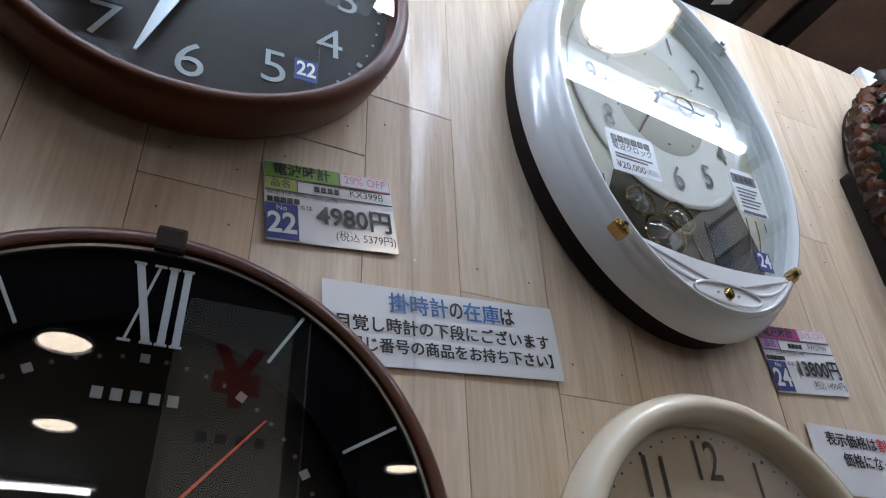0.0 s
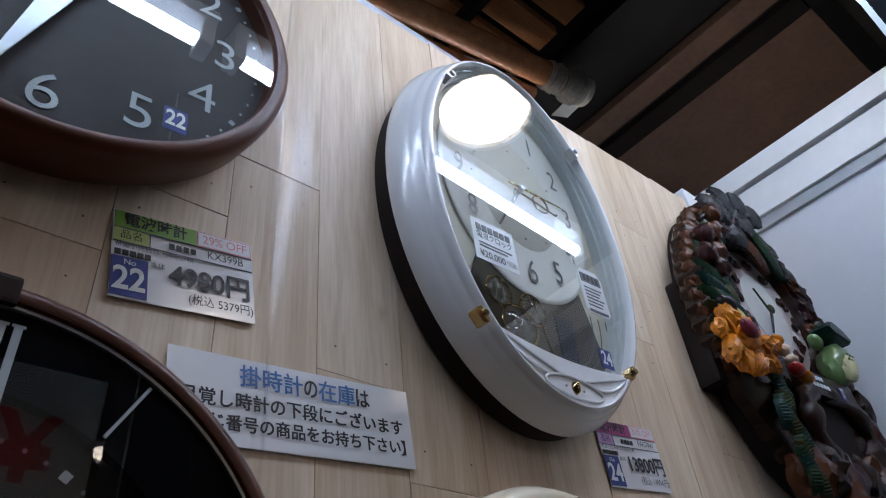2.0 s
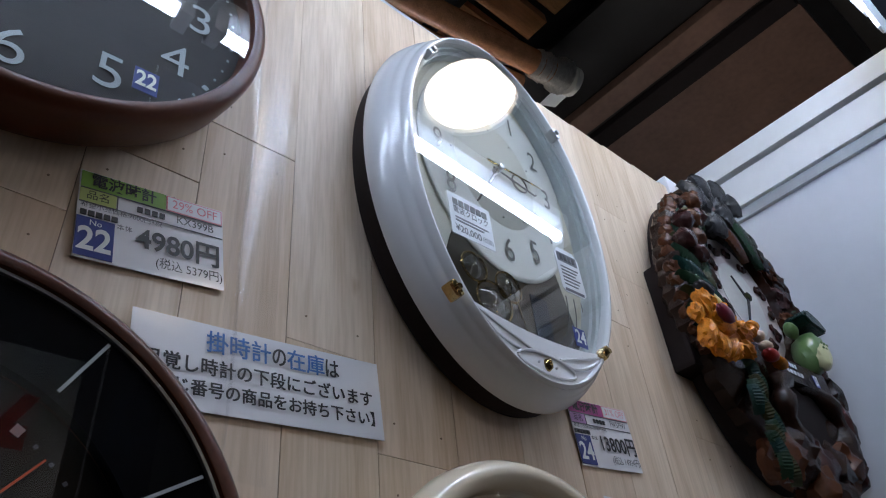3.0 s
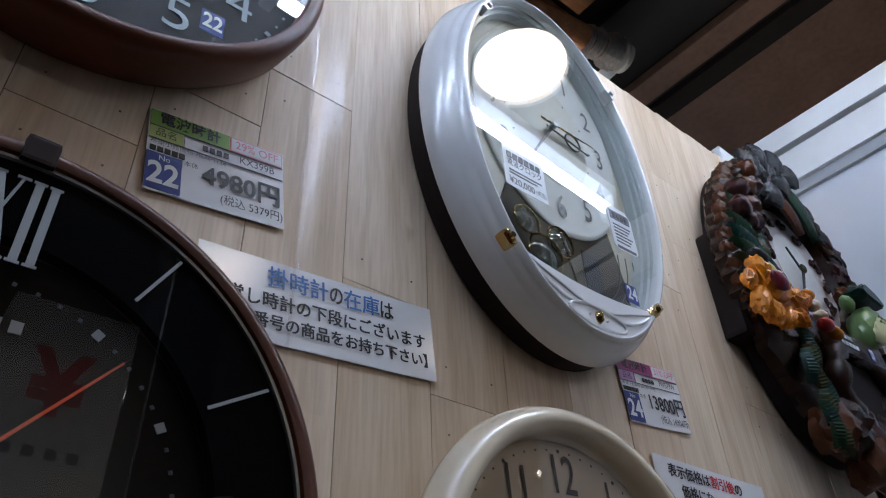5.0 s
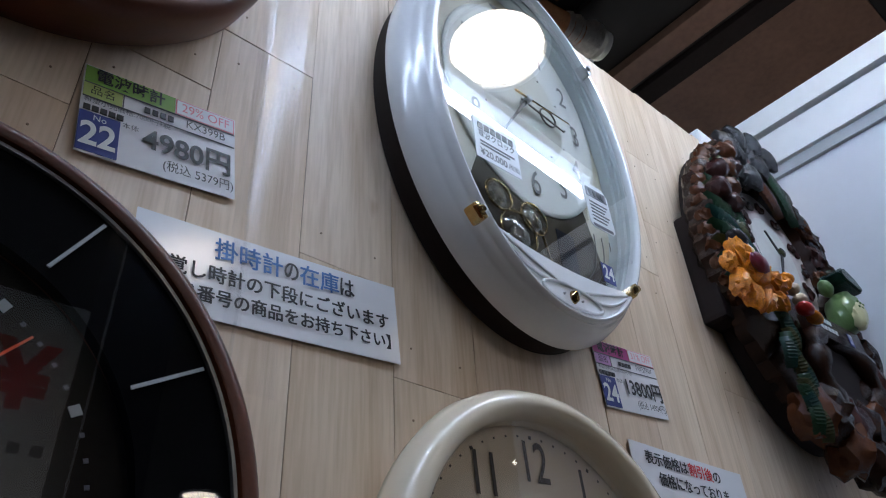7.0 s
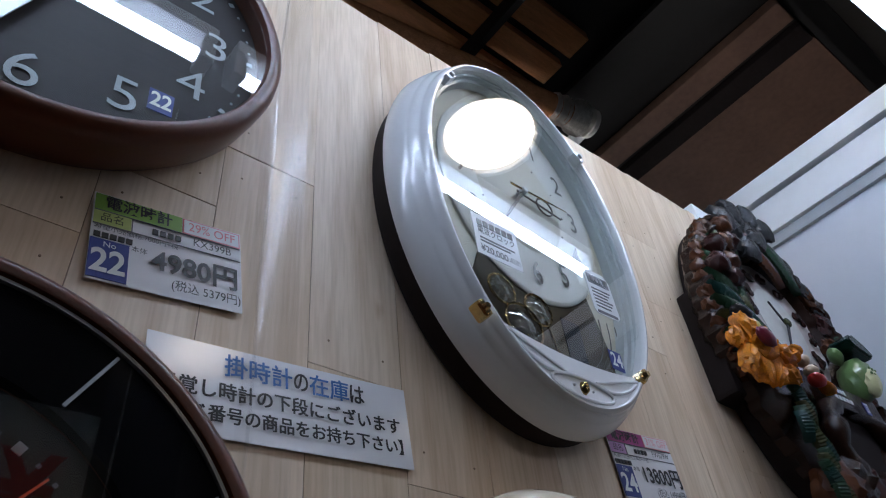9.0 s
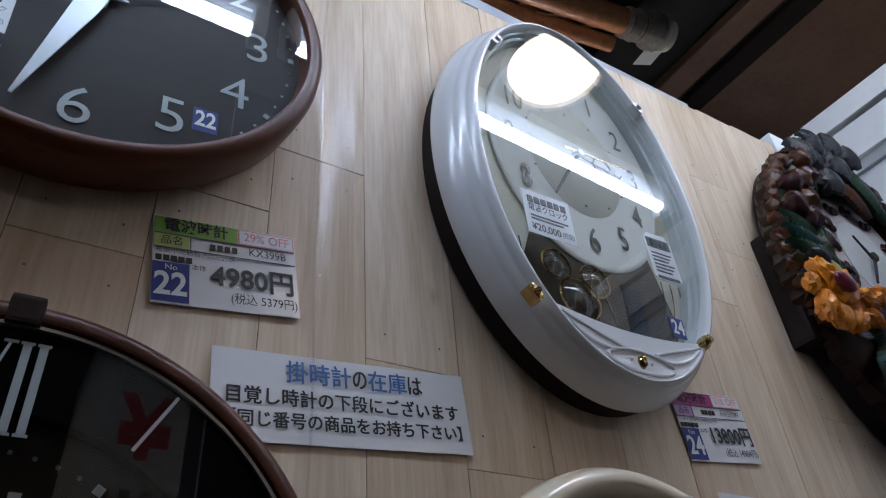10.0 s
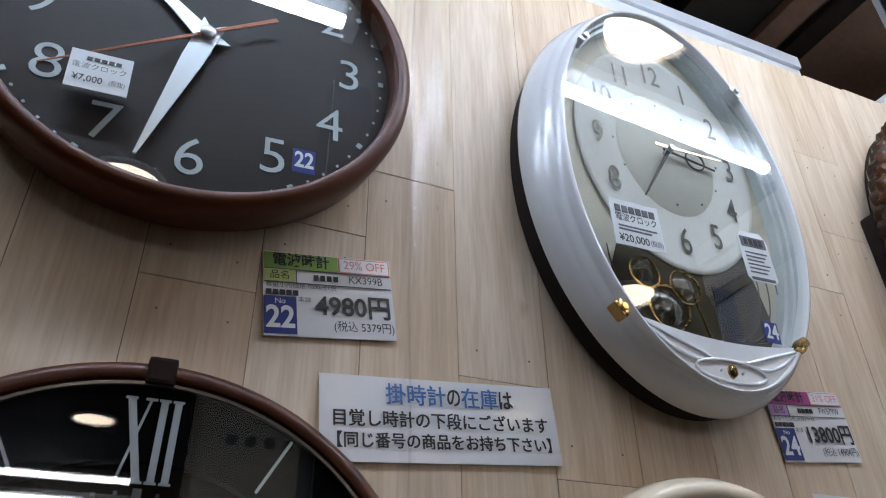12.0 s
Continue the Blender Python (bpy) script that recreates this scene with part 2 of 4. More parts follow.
def dome(a, b, y0, rise, n=64, steps=8):
    """A shallow convex glass that bulges towards the room."""
    bm = bmesh.new()
    rows = []
    for k in range(steps):
        q = 1 - k / steps
        rows.append([bm.verts.new((a * q * math.cos(2 * math.pi * i / n), y0 - rise * (1 - q * q), b * q * math.sin(2 * math.pi * i / n))) for i in range(n)])
    for r0, r1 in zip(rows, rows[1:]):
        for i in range(n):
            j = (i + 1) % n
            bm.faces.new((r0[i], r0[j], r1[j], r1[i]))
    tip = bm.verts.new((0, y0 - rise, 0))
    for i in range(n):
        bm.faces.new((rows[-1][i], rows[-1][(i + 1) % n], tip))
    return bm


def tube_path(points, radius, n=10, bm=None):
    """A round bar along a list of points."""
    bm = bm or bmesh.new()
    pts = [Vector(p) for p in points]
    rows = []
    for i, p in enumerate(pts):
        d = (pts[min(i + 1, len(pts) - 1)] - pts[max(i - 1, 0)]).normalized()
        u = d.orthogonal().normalized() if abs(d.y) > 0.9 else d.cross(Vector((0, 1, 0))).normalized()
        w = d.cross(u)
        r = radius[i] if isinstance(radius, (list, tuple)) else radius
        rows.append([bm.verts.new(p + r * (u * math.cos(2 * math.pi * k / n) + w * math.sin(2 * math.pi * k / n))) for k in range(n)])
    for r0, r1 in zip(rows, rows[1:]):
        for k in range(n):
            bm.faces.new((r0[k], r0[(k + 1) % n], r1[(k + 1) % n], r1[k]))
    bm.faces.new(rows[0][::-1])
    bm.faces.new(rows[-1])
    return bm


def flat(points, y0, y1, bm=None):
    """A flat plate of the outline points (x, z), from y0 at the back to y1 in front."""
    bm = bm or bmesh.new()
    back = [bm.verts.new((x, y0, z)) for x, z in points]
    front = [bm.verts.new((x, y1, z)) for x, z in points]
    bm.faces.new(back[::-1])
    bm.faces.new(front)
    k = len(points)
    for i in range(k):
        bm.faces.new((back[i], back[(i + 1) % k], front[(i + 1) % k], front[i]))
    return bm


def bar(x0, z0, x1, z1, w0, w1, y0, y1, bm=None):
    """A flat tapered bar from one point to another."""
    d = Vector((x1 - x0, z1 - z0)).normalized()
    n = Vector((-d.y, d.x))
    return flat([(x0 + n.x * w0 / 2, z0 + n.y * w0 / 2), (x0 - n.x * w0 / 2, z0 - n.y * w0 / 2),
                 (x1 - n.x * w1 / 2, z1 - n.y * w1 / 2), (x1 + n.x * w1 / 2, z1 + n.y * w1 / 2)], y0, y1, bm)


def lettering(name, body, size, x, z, y, material, parent, align="CENTER", weight=0.0, wide=1.0, turn=0.0, fit_width=0.0, label=""):
    """Printed words in the built-in font, facing the room, as a mesh."""
    cu = bpy.data.curves.new(name, "FONT")
    cu.body, cu.size, cu.align_x, cu.align_y = body, 1.0, align, "CENTER"
    cu.offset, cu.resolution_u, cu.extrude = weight, 4, 0.0
    tmp = bpy.data.objects.new(name, cu)
    me = bpy.data.meshes.new_from_object(tmp)
    bpy.data.objects.remove(tmp)
    xs = [v.co.x for v in me.vertices]
    sx = size * wide if not fit_width else fit_width / (max(xs) - min(xs))
    me.transform(Matrix.Diagonal((sx, size, 1, 1)))
    me.materials.clear()
    me.materials.append(material)
    ob = new(name, me)
    ob.parent = parent
    ob.matrix_local = pose(x, y, z, 0, turn, 0) @ pose(0, 0, 0, 90, 0, 0)
    if label:
        ob["label"] = label
    return ob


# ---- structure ----
def struct(name, bm, material, label, category):
    return tagged(part(name, bm, material), label, category, kind="structure")


WALL_TOP = 2.252
TOP_RISE = 0.045
struct("wall_display", block(-1.6, 0.975, 0.0, 0.03, 0.0, WALL_TOP - 0.09), SEAM, "pale wooden plank display wall", "wall")
struct("wall_right", block(0.975, 1.005, -0.75, 0.03, 0.0, 2.30), WHITE_WALL, "smooth white painted side wall of the booth", "wall")
soffit = empty("trim_header", pose(0, 0, 0), "white painted header beam with a dark groove", "trim", kind="structure")
part("header_board", block(0.958, 1.005, -0.75, 0.14, 2.304, 2.372, 0.001), WHITE_PAINT, soffit)
part("header_board", block(0.950, 1.005, -0.75, 0.14, 2.380, 2.425, 0.001), WHITE_PAINT, soffit)
part("groove", block(0.972, 1.0, -0.75, 0.139, 2.370, 2.382), INK_GREY, soffit, "dark narrow groove")
# grey band puts the shade under the header into colour
part("header_shade", block(0.966, 1.004, -0.75, 0.0, 2.281, 2.3035, 0.001), SHADE_STRIP, soffit, "grey strip for the shade below the header")
part("end_block", block(0.752, 0.797, -0.006, 0.035, WALL_TOP - 0.004, WALL_TOP + 0.042, 0.002), WHITE_PAINT, soffit)
rail = empty("trim_back_rail", pose(0, 0, 0), "white rail behind the top of the wooden wall", "trim", kind="structure")
part("board", block(-0.03, 0.82, 0.15, 0.165, 0.0, 2.515, 0.001), WHITE_PAINT, rail)
part("lip", block(-0.03, 0.82, 0.144, 0.17, 2.517, 2.545, 0.002), WHITE_WALL, rail)

# white slotted uprights and bracket above the brown clock
frame_white = empty("shelf_upright", pose(0, 0, 0), "white metal shelf upright with slots and an angled bracket", "shelf upright")
part("back_plate", block(-0.60, -0.082, 0.032, 0.040, 0.0, 2.60, 0.001), WHITE_PAINT, frame_white)
up = part("upright", block(-0.079, -0.050, 0.031, 0.055, 0.0, 2.75, 0.002), WHITE_PAINT, frame_white)
for k in range(8):
    part("slot", block(-0.068, -0.062, 0.0300, 0.0308, 2.27 + k * 0.04, 2.29 + k * 0.04), NEAR_BLACK, up)
part("bracket", flat([(-0.048, 2.228), (-0.018, 2.236), (0.02, 2.33), (-0.012, 2.33)], 0.030, 0.006), CREAM_WHITE, frame_white)
for x, z in [(-0.10, 2.245), (-0.14, 2.29)]:
    part("screw", ring([(0, 0.032), (0.001, 0.030)], 0.004, 0.004, 12, cap=True), NAIL, frame_white, m=pose(x, 0, z))

CZ = 2.8
struct("floor", block(-4, 5, -7, 1.5, -0.05, 0), FLOOR, "dark shop floor", "floor")
struct("ceiling", block(-4, 5, -7, -0.34, CZ, CZ + 0.05), CEIL_GREY, "grey shop ceiling with round downlights", "ceiling")
HZ = 4.0
struct("ceiling_bulkhead", block(2.272, 5, -0.205, 2.2, HZ, HZ + 0.05), CEIL, "dark brown bulkhead panel of the high ceiling", "ceiling")
struct("trim_black_board", block(1.62, 1.972, -0.20, 2.2, HZ + 0.03, HZ + 0.06), CEIL_BLACK, "black ceiling board", "trim")
struct("trim_bulkhead_batten", block(1.978, 2.105, -0.20, 2.2, HZ - 0.02, HZ + 0.03, 0.006), CEIL, "dark brown batten", "trim")
struct("trim_bulkhead_gap", block(2.110, 2.154, -0.20, 2.2, HZ + 0.02, HZ + 0.07), CEIL_BLACK, "black gap", "trim")
struct("trim_bulkhead_inner_batten", block(2.158, 2.269, -0.20, 2.2, HZ - 0.01, HZ + 0.06, 0.006), CEIL_EDGE, "black-brown batten", "trim")
struct("trim_ceiling_edge", block(-4, 5, -0.339, -0.296, CZ - 0.01, CZ + 0.12), CEIL_BLACK, "black edge between the low and the high ceiling", "trim")
struct("trim_bulkhead_edge", block(1.6, 5, -0.32, -0.21, HZ - 0.01, HZ + 0.06), CEIL_BLACK, "black edge of the bulkhead", "trim")
struct("ceiling_high", block(-4, 5, -7, 2.2, 4.2, 4.25), CEIL_BLACK, "high dark ceiling with brown slats", "ceiling")
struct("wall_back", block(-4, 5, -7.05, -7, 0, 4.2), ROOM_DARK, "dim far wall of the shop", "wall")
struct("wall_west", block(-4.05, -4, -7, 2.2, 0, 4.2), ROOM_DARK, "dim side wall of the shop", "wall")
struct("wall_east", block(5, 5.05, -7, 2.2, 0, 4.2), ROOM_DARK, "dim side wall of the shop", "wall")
struct("wall_behind_display", block(-4, 5, 2.2, 2.25, 0, 4.2), CEIL_BLACK, "dark wall behind the display", "wall")

# brown slats, wrapped pipe and hanging tag under the high ceiling
for k in range(11):
    y = 0.40 + k * 0.16
    sl = part("ceiling_slat", block(-1.2, 1.55, y, y + 0.115, 4.10, 4.16, 0.004), WOOD_RED)
    tagged(sl, "reddish brown wooden ceiling slat", "ceiling slat", "slats under the high ceiling")
for x in (0.35, 1.15):
    tagged(part("ceiling_beam", block(x - 0.03, x, 0.3, 2.1, 4.0, 4.09, 0.004), CEIL_BLACK), "dark ceiling beam", "beam")
A, B = Vector((0.10, 0.885, 3.93)), Vector((1.71, 0.645, 3.93))
pipe = empty("ceiling_pipe", pose(0, 0, 0), "brown pipe wrapped in shiny plastic with a white end cap", "pipe")
part("pipe_run", tube_path([A.lerp(B, t / 12) for t in range(13)], 0.055, 16), PIPE, pipe, smooth=True)
part("pipe_run", tube_path([A.lerp(B, t / 12) + Vector((0.02, 0.13, 0.03)) for t in range(12)], 0.035, 14), PIPE, pipe, smooth=True)
rng = random.Random(4)
for k in range(9):
    q = A.lerp(B, 0.90 + 0.012 * k)
    rr = 0.060 + rng.uniform(0, 0.022)
    d = (B - A).normalized() * 0.006
    part("foil_fold", tube_path([q - d * 2, q - d, q, q + d, q + d * 2], [rr * 0.7, rr, rr * 0.85, rr * 1.05, rr * 0.7], 11), FOIL, pipe)
e = (B - A).normalized()
part("end_cap", tube_path([B + e * 0.03, B + e * 0.034, B + e * 0.055, B + e * 0.058], [0.062, 0.066, 0.066, 0.058], 24), CREAM_WHITE, pipe, smooth=True)
for k in range(3):
    sag = [A.lerp(B, 0.50 + 0.04 * t) + Vector((0.02 * k, 0.16 + 0.05 * k - 0.012 * t, 0.03 + 0.0016 * (t - 5) ** 2 + 0.02 * k)) for t in range(11)]
    part("cable", tube_path(sag, 0.005, 6), CREAM_WHITE, pipe, "thin pale cable")
tagged(part("hanging_tag", flat([(0, -0.065), (0.045, 0), (0, 0.065), (-0.045, 0)], 0.002, 0.0), PAPER_WHITE, None, m=pose(1.742, 0.745, 3.90, 90, 0, 30)), "small white diamond tag under the black ceiling board", "tag")

# ---- lights of the place, and added fill ----
def tube_light(x0, y0, x1, y1, z):
    h = math.hypot(x1 - x0, y1 - y0) / 2
    th = empty("tube_lamp", pose((x0 + x1) / 2, (y0 + y1) / 2, z, 0, 0, math.degrees(math.atan2(y1 - y0, x1 - x0))), "bright white fluorescent tube lamp above the display", "lamp", "tube lamps over the display")
    part("housing", block(-h, h, -0.022, 0.022, 0.028, 0.055, 0.003), WHITE_PAINT, th)
    part("tube", tube_path([(-h + 0.02, 0, 0), (h - 0.02, 0, 0)], 0.0110, 16), TUBE_GLOW, th, smooth=True)
    for s in (-1, 1):
        part("socket", block(s * (h - 0.01) - 0.01, s * (h - 0.01) + 0.01, -0.018, 0.018, -0.02, 0.035, 0.002), WHITE_PAINT, th)


tube_light(-0.80, -0.325, -0.01, -0.335, 2.36)
tube_light(0.02, -0.342, 0.835, -0.401, 2.375)


def downlight(x, y, r=0.09):
    th = empty("downlight", pose(x, y, CZ), "round white recessed ceiling downlight, lit", "lamp", "ceiling downlights")
    bm = ring([(0, 0), (0, 0.012), (0.012, 0.014), (0.014, 0.0)], r + 0.016, r + 0.016, 40)
    part("trim_ring", bm, WHITE_PAINT, th, smooth=True, m=pose(0, 0, 0, -90))
    part("lens", disc(r, r, 0.004, 40), DOWN_GLOW, th, m=pose(0, 0, -0.008, 90))


for x, y, r in [(0.69, -0.465, 0.11), (-0.35, -1.5, 0.10), (0.52, -1.5, 0.10), (1.40, -1.55, 0.10), (-0.38, -2.75, 0.10), (0.66, -2.75, 0.10), (1.60, -2.75, 0.10), (2.8, -2.3, 0.10), (3.6, -2.35, 0.10), (-0.38, -3.76, 0.10), (0.6, -3.8, 0.10), (1.57, -3.86, 0.10)]:
    downlight(x, y, r)


def strip_light(x, y, w=0.55, glow=STRIP_GLOW):
    th = empty("ceiling_or_fill_strip_lamp", pose(x, y, CZ), "white fluorescent strip lamp on the shop ceiling, or unseen fill lamp behind the display", "lamp", "strip lamps on the ceiling")
    part("housing", block(-w, w, -0.06, 0.06, -0.03, 0, 0.004), WHITE_PAINT, th)
    part("tube", tube_path([(-w + 0.03, 0, -0.05), (w - 0.03, 0, -0.05)], 0.02, 12), glow, th, smooth=True)
    return th


for x, y in [(-0.65, -4.84), (-0.64, -5.5), (0.9, -5.0), (2.05, -5.07), (3.12, -5.78), (1.6, -6.1), (3.6, -4.4)]:
    strip_light(x, y)
# added fill strips, out of sight, to brighten the slats, pipe and bulkhead
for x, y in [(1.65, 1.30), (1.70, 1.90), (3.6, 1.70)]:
    high = strip_light(x, y, glow=VOID_FILL_GLOW)
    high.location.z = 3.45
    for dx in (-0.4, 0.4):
        part("fill_lamp_rod", tube_path([(dx, 0, -0.004), (dx, 0, 0.752)], 0.004, 6), SILVER, high)

# pillar with a red currency mark, behind the viewer
pillar = empty("pillar", pose(0.225, -2.2, 0), "grey-beige square shop pillar with a red yen mark", "pillar")
part("shaft", block(-0.205, 0.205, -0.40, 0, 0, CZ, 0.004), PILLAR, pillar)
mark = lettering("yen_mark", "¥", 0.30, -0.005, 2.47, 0.002, INK_RED, pillar, weight=0.03)
mark.matrix_local = pose(-0.005, 0.003, 2.50, 90, 0, 180)
for k in range(4):
    part("character_bar", block(-0.115 + k * 0.065, -0.08 + k * 0.065, 0.0005, 0.003, 2.27, 2.305), INK_GREY, pillar)
part("poster", block(-0.15, 0.16, 0.0005, 0.003, 1.75, 2.08), NAVY, pillar, "dark blue poster")
sign = empty("hanging_sign", pose(3.15, -1.85, 2.1), "green and white hanging shop sign", "sign")
part("board", block(-0.2, 0.2, -0.01, 0.01, -0.22, 0.22, 0.003), EXIT_GREEN, sign)
part("arrow", flat([(-0.1, 0.12), (0.02, 0.12), (0.10, 0.0), (0.02, -0.12), (-0.1, -0.12), (0.0, 0.0)], 0.016, 0.0105), PAPER_WHITE, sign)
for x in (-0.15, 0.15):
    part("rod", tube_path([(x, 0, 0.21), (x, 0, 0.7)], 0.004, 8), SILVER, sign)

# ---- things on the wall ----
def sheet(w, h, curl=0.001):
    bm = bmesh.new()
    n, k = 8, 4
    for face in (0, 1):
        g = [[bm.verts.new((w * (i / n - 0.5), -0.0008 - face * 0.0006 - curl * (2 * i / n - 1) ** 2, h * (j / k - 0.5))) for j in range(k + 1)] for i in range(n + 1)]
        for i in range(n):
            for j in range(k):
                bm.faces.new((g[i][j], g[i + 1][j], g[i + 1][j + 1], g[i][j + 1]))
    return bm


strip = empty("plastic_strip", pose(0, -0.0016, 0), "clear plastic film strip running down the plank wall", "plastic strip")
bm = bmesh.new()
for i, (x, y) in enumerate([(-0.024, -0.0006), (-0.021, -0.0022), (-0.0185, -0.0036), (-0.0165, -0.0040), (-0.014, -0.0034), (-0.010, -0.0012), (0.004, -0.0008), (0.016, -0.0006)]):
    a, b = bm.verts.new((x, y, 1.62)), bm.verts.new((x, y, WALL_TOP - 0.03))
    if i:
        bm.faces.new((pa, a, b, pb))
    pa, pb = a, b
part("film", bm, FILM, strip, smooth=True)
part("fold", tube_path([(-0.0165 + 0.0012 * math.sin(k * 0.8), -0.0045, 1.62 + k * 0.03) for k in range(21)], 0.0012, 8), FILM, strip, "raised clear fold", smooth=True)

Y1, Y2, Y3 = -0.0023, -0.0025, -0.0027


def price_tag(x, z, tilt, strip, cell, off, model, list_price, number, price, taxed, label):
    th = empty("price_tag", pose(x, -0.0016, z, 0, -tilt, 0), label, "price tag", "price tags on the wall")
    part("paper", sheet(0.098, 0.067, 0.0006), PAPER, th)
    W, Hh = 0.098, 0.067
    L, T = -W / 2, Hh / 2
    p = lambda n, x0, x1, z0, z1, m, y=Y1: part(n, block(L + x0, L + x1, y, y + 0.0006, T - z1, T - z0), m, th)
    p("heading_strip", 0.0008, 0.056, 0.0008, 0.0135, strip)
    p("discount_frame", 0.0565, 0.0972, 0.001, 0.0135, INK_PINK)
    p("discount_panel", 0.0573, 0.0964, 0.0018, 0.0127, PAPER, Y2)
    lettering("heading", "電波時計", 0.0115, L + 0.028, T - 0.0073, Y3, INK, th, weight=0.02, fit_width=0.042)
    lettering("discount", off, 0.010, L + 0.077, T - 0.0073, Y3, INK_PINK, th, fit_width=0.033)
    p("name_cell", 0.0008, 0.0235, 0.0145, 0.0245, cell)
    for z0 in (0.0138, 0.0248):
        p("rule", 0.0008, 0.0972, z0, z0 + 0.0006, INK_GREY, Y2)
    p("rule", 0.0238, 0.0244, 0.0138, 0.025, INK_GREY, Y2)
    lettering("cell_text", "品名", 0.0075, L + 0.012, T - 0.0197, Y3, INK, th)
    for i in range(4):
        p("maker_bar", 0.037 + i * 0.005, 0.0405 + i * 0.005, 0.0175, 0.0218, INK, Y2)
    lettering("model", model, 0.0085, L + 0.077, T - 0.0197, Y3, INK, th, fit_width=0.0265)
    lettering("list_price", "希望小売価格:" + list_price + "円+税", 0.0048, L + 0.0015, T - 0.0277, Y3, INK_GREY, th, align="LEFT", fit_width=0.052)
    for i in range(5):
        p("brand_bar", 0.002 + i * 0.0048, 0.0058 + i * 0.0048, 0.0312, 0.0352, INK, Y2)
    p("number_panel", 0.0003, 0.0235, 0.0365, 0.0655, NAVY)
    lettering("number_mark", "No", 0.006, L + 0.0118, T - 0.0405, Y3, PAPER_WHITE, th)
    lettering("number", number, 0.0235, L + 0.0118, T - 0.0535, Y3, PAPER_WHITE, th, weight=0.025, fit_width=0.0205)
    lettering("body_text", "本体", 0.005, L + 0.0295, T - 0.0385, Y3, INK, th)
    lettering("price", price + "円", 0.0205, L + 0.0665, T - 0.043, Y3, INK, th, weight=0.022, fit_width=0.0575)
    lettering("taxed_price", "(税込 " + taxed + "円)", 0.009, L + 0.0735, T - 0.0585, Y3, INK, th, fit_width=0.046)
    return th


price_tag(-0.0785, 1.7753, 7.2, GREEN, LIME, "29% OFF", "KX399B", "7000", "22", "4980", "5379", "white laminated price tag with a green heading")
price_tag(0.3848, 1.7335, 5.6, MAGENTA, LILAC, "31% OFF", "FW579W", "20000", "24", "13800", "14904", "white laminated price tag with a magenta heading")


def notice(x, z, w, h, tilt, lines, label):
    th = empty("paper_notice", pose(x, -0.0016, z, 0, -tilt, 0), label, "notice", "printed notices on the wall")
    part("paper", sheet(w, h, 0.0006), PAPER, th)
    for zz, size, runs in lines:
        for body, cx, wd, m in runs:
            line = lettering("printed_line", body, size, cx, zz, -0.0022, m, th, fit_width=wd)
            for dx, dz in ((0.00042, 0.0), (0.0, 0.0003), (0.00042, 0.0003)):
                lettering("print_weight", body, size, 0, 0, 0, m, line, fit_width=wd).matrix_local = pose(dx, dz, 0.00008 + dx * 0.2 + dz * 0.1)
    return th


notice(0.0130, 1.6920, 0.186, 0.0605, 4.6, [
    (0.0165, 0.0165, [("掛時計", -0.022, 0.046, INK_BLUE), ("の", 0.0075, 0.010, INK), ("在庫", 0.029, 0.030, INK_BLUE), ("は", 0.0505, 0.011, INK)]),
    (-0.0015, 0.0125, [("目覚し時計の下段にございます", 0.0, 0.168, INK)]),
    (-0.0165, 0.0115, [("【同じ番号の商品をお持ち下さい】", 0.002, 0.166, INK)])],
    "white laminated notice with blue and black Japanese print")
notice(0.4545, 1.6410, 0.187, 0.0605, 0.5, [
    (0.0175, 0.0135, [("表示価格は", -0.040, 0.066, INK), ("割引後", 0.015, 0.040, INK_RED), ("の", 0.043, 0.012, INK)]),
    (0.0, 0.0135, [("価格になっておりま", 0.0, 0.115, INK)]),
    (-0.0175, 0.0135, [("す。", 0.006, 0.022, INK)])],
    "white laminated notice with black and red Japanese print")


def hand(name, points, y, material, th, thick=0.0012):
    return part(name, flat(points, y + thick, y), material, th)


def rot2(pts, deg):
    """Turns points clockwise from twelve o'clock."""
    c, s = math.cos(radians(deg)), math.sin(radians(deg))
    return [(x * c + z * s, -x * s + z * c) for x, z in pts]


def number_sticker(body, x, z, y, th, w=0.0165, h=0.021):
    st = part("number_sticker", block(x - w / 2, x + w / 2, y - 0.0004, y, z - h / 2, z + h / 2), NAVY, th, "navy number sticker")
    lettering("number", body, 0.0195, x, z, y - 0.0009, PAPER_WHITE, st, weight=0.025, fit_width=w * 0.86)
    return st


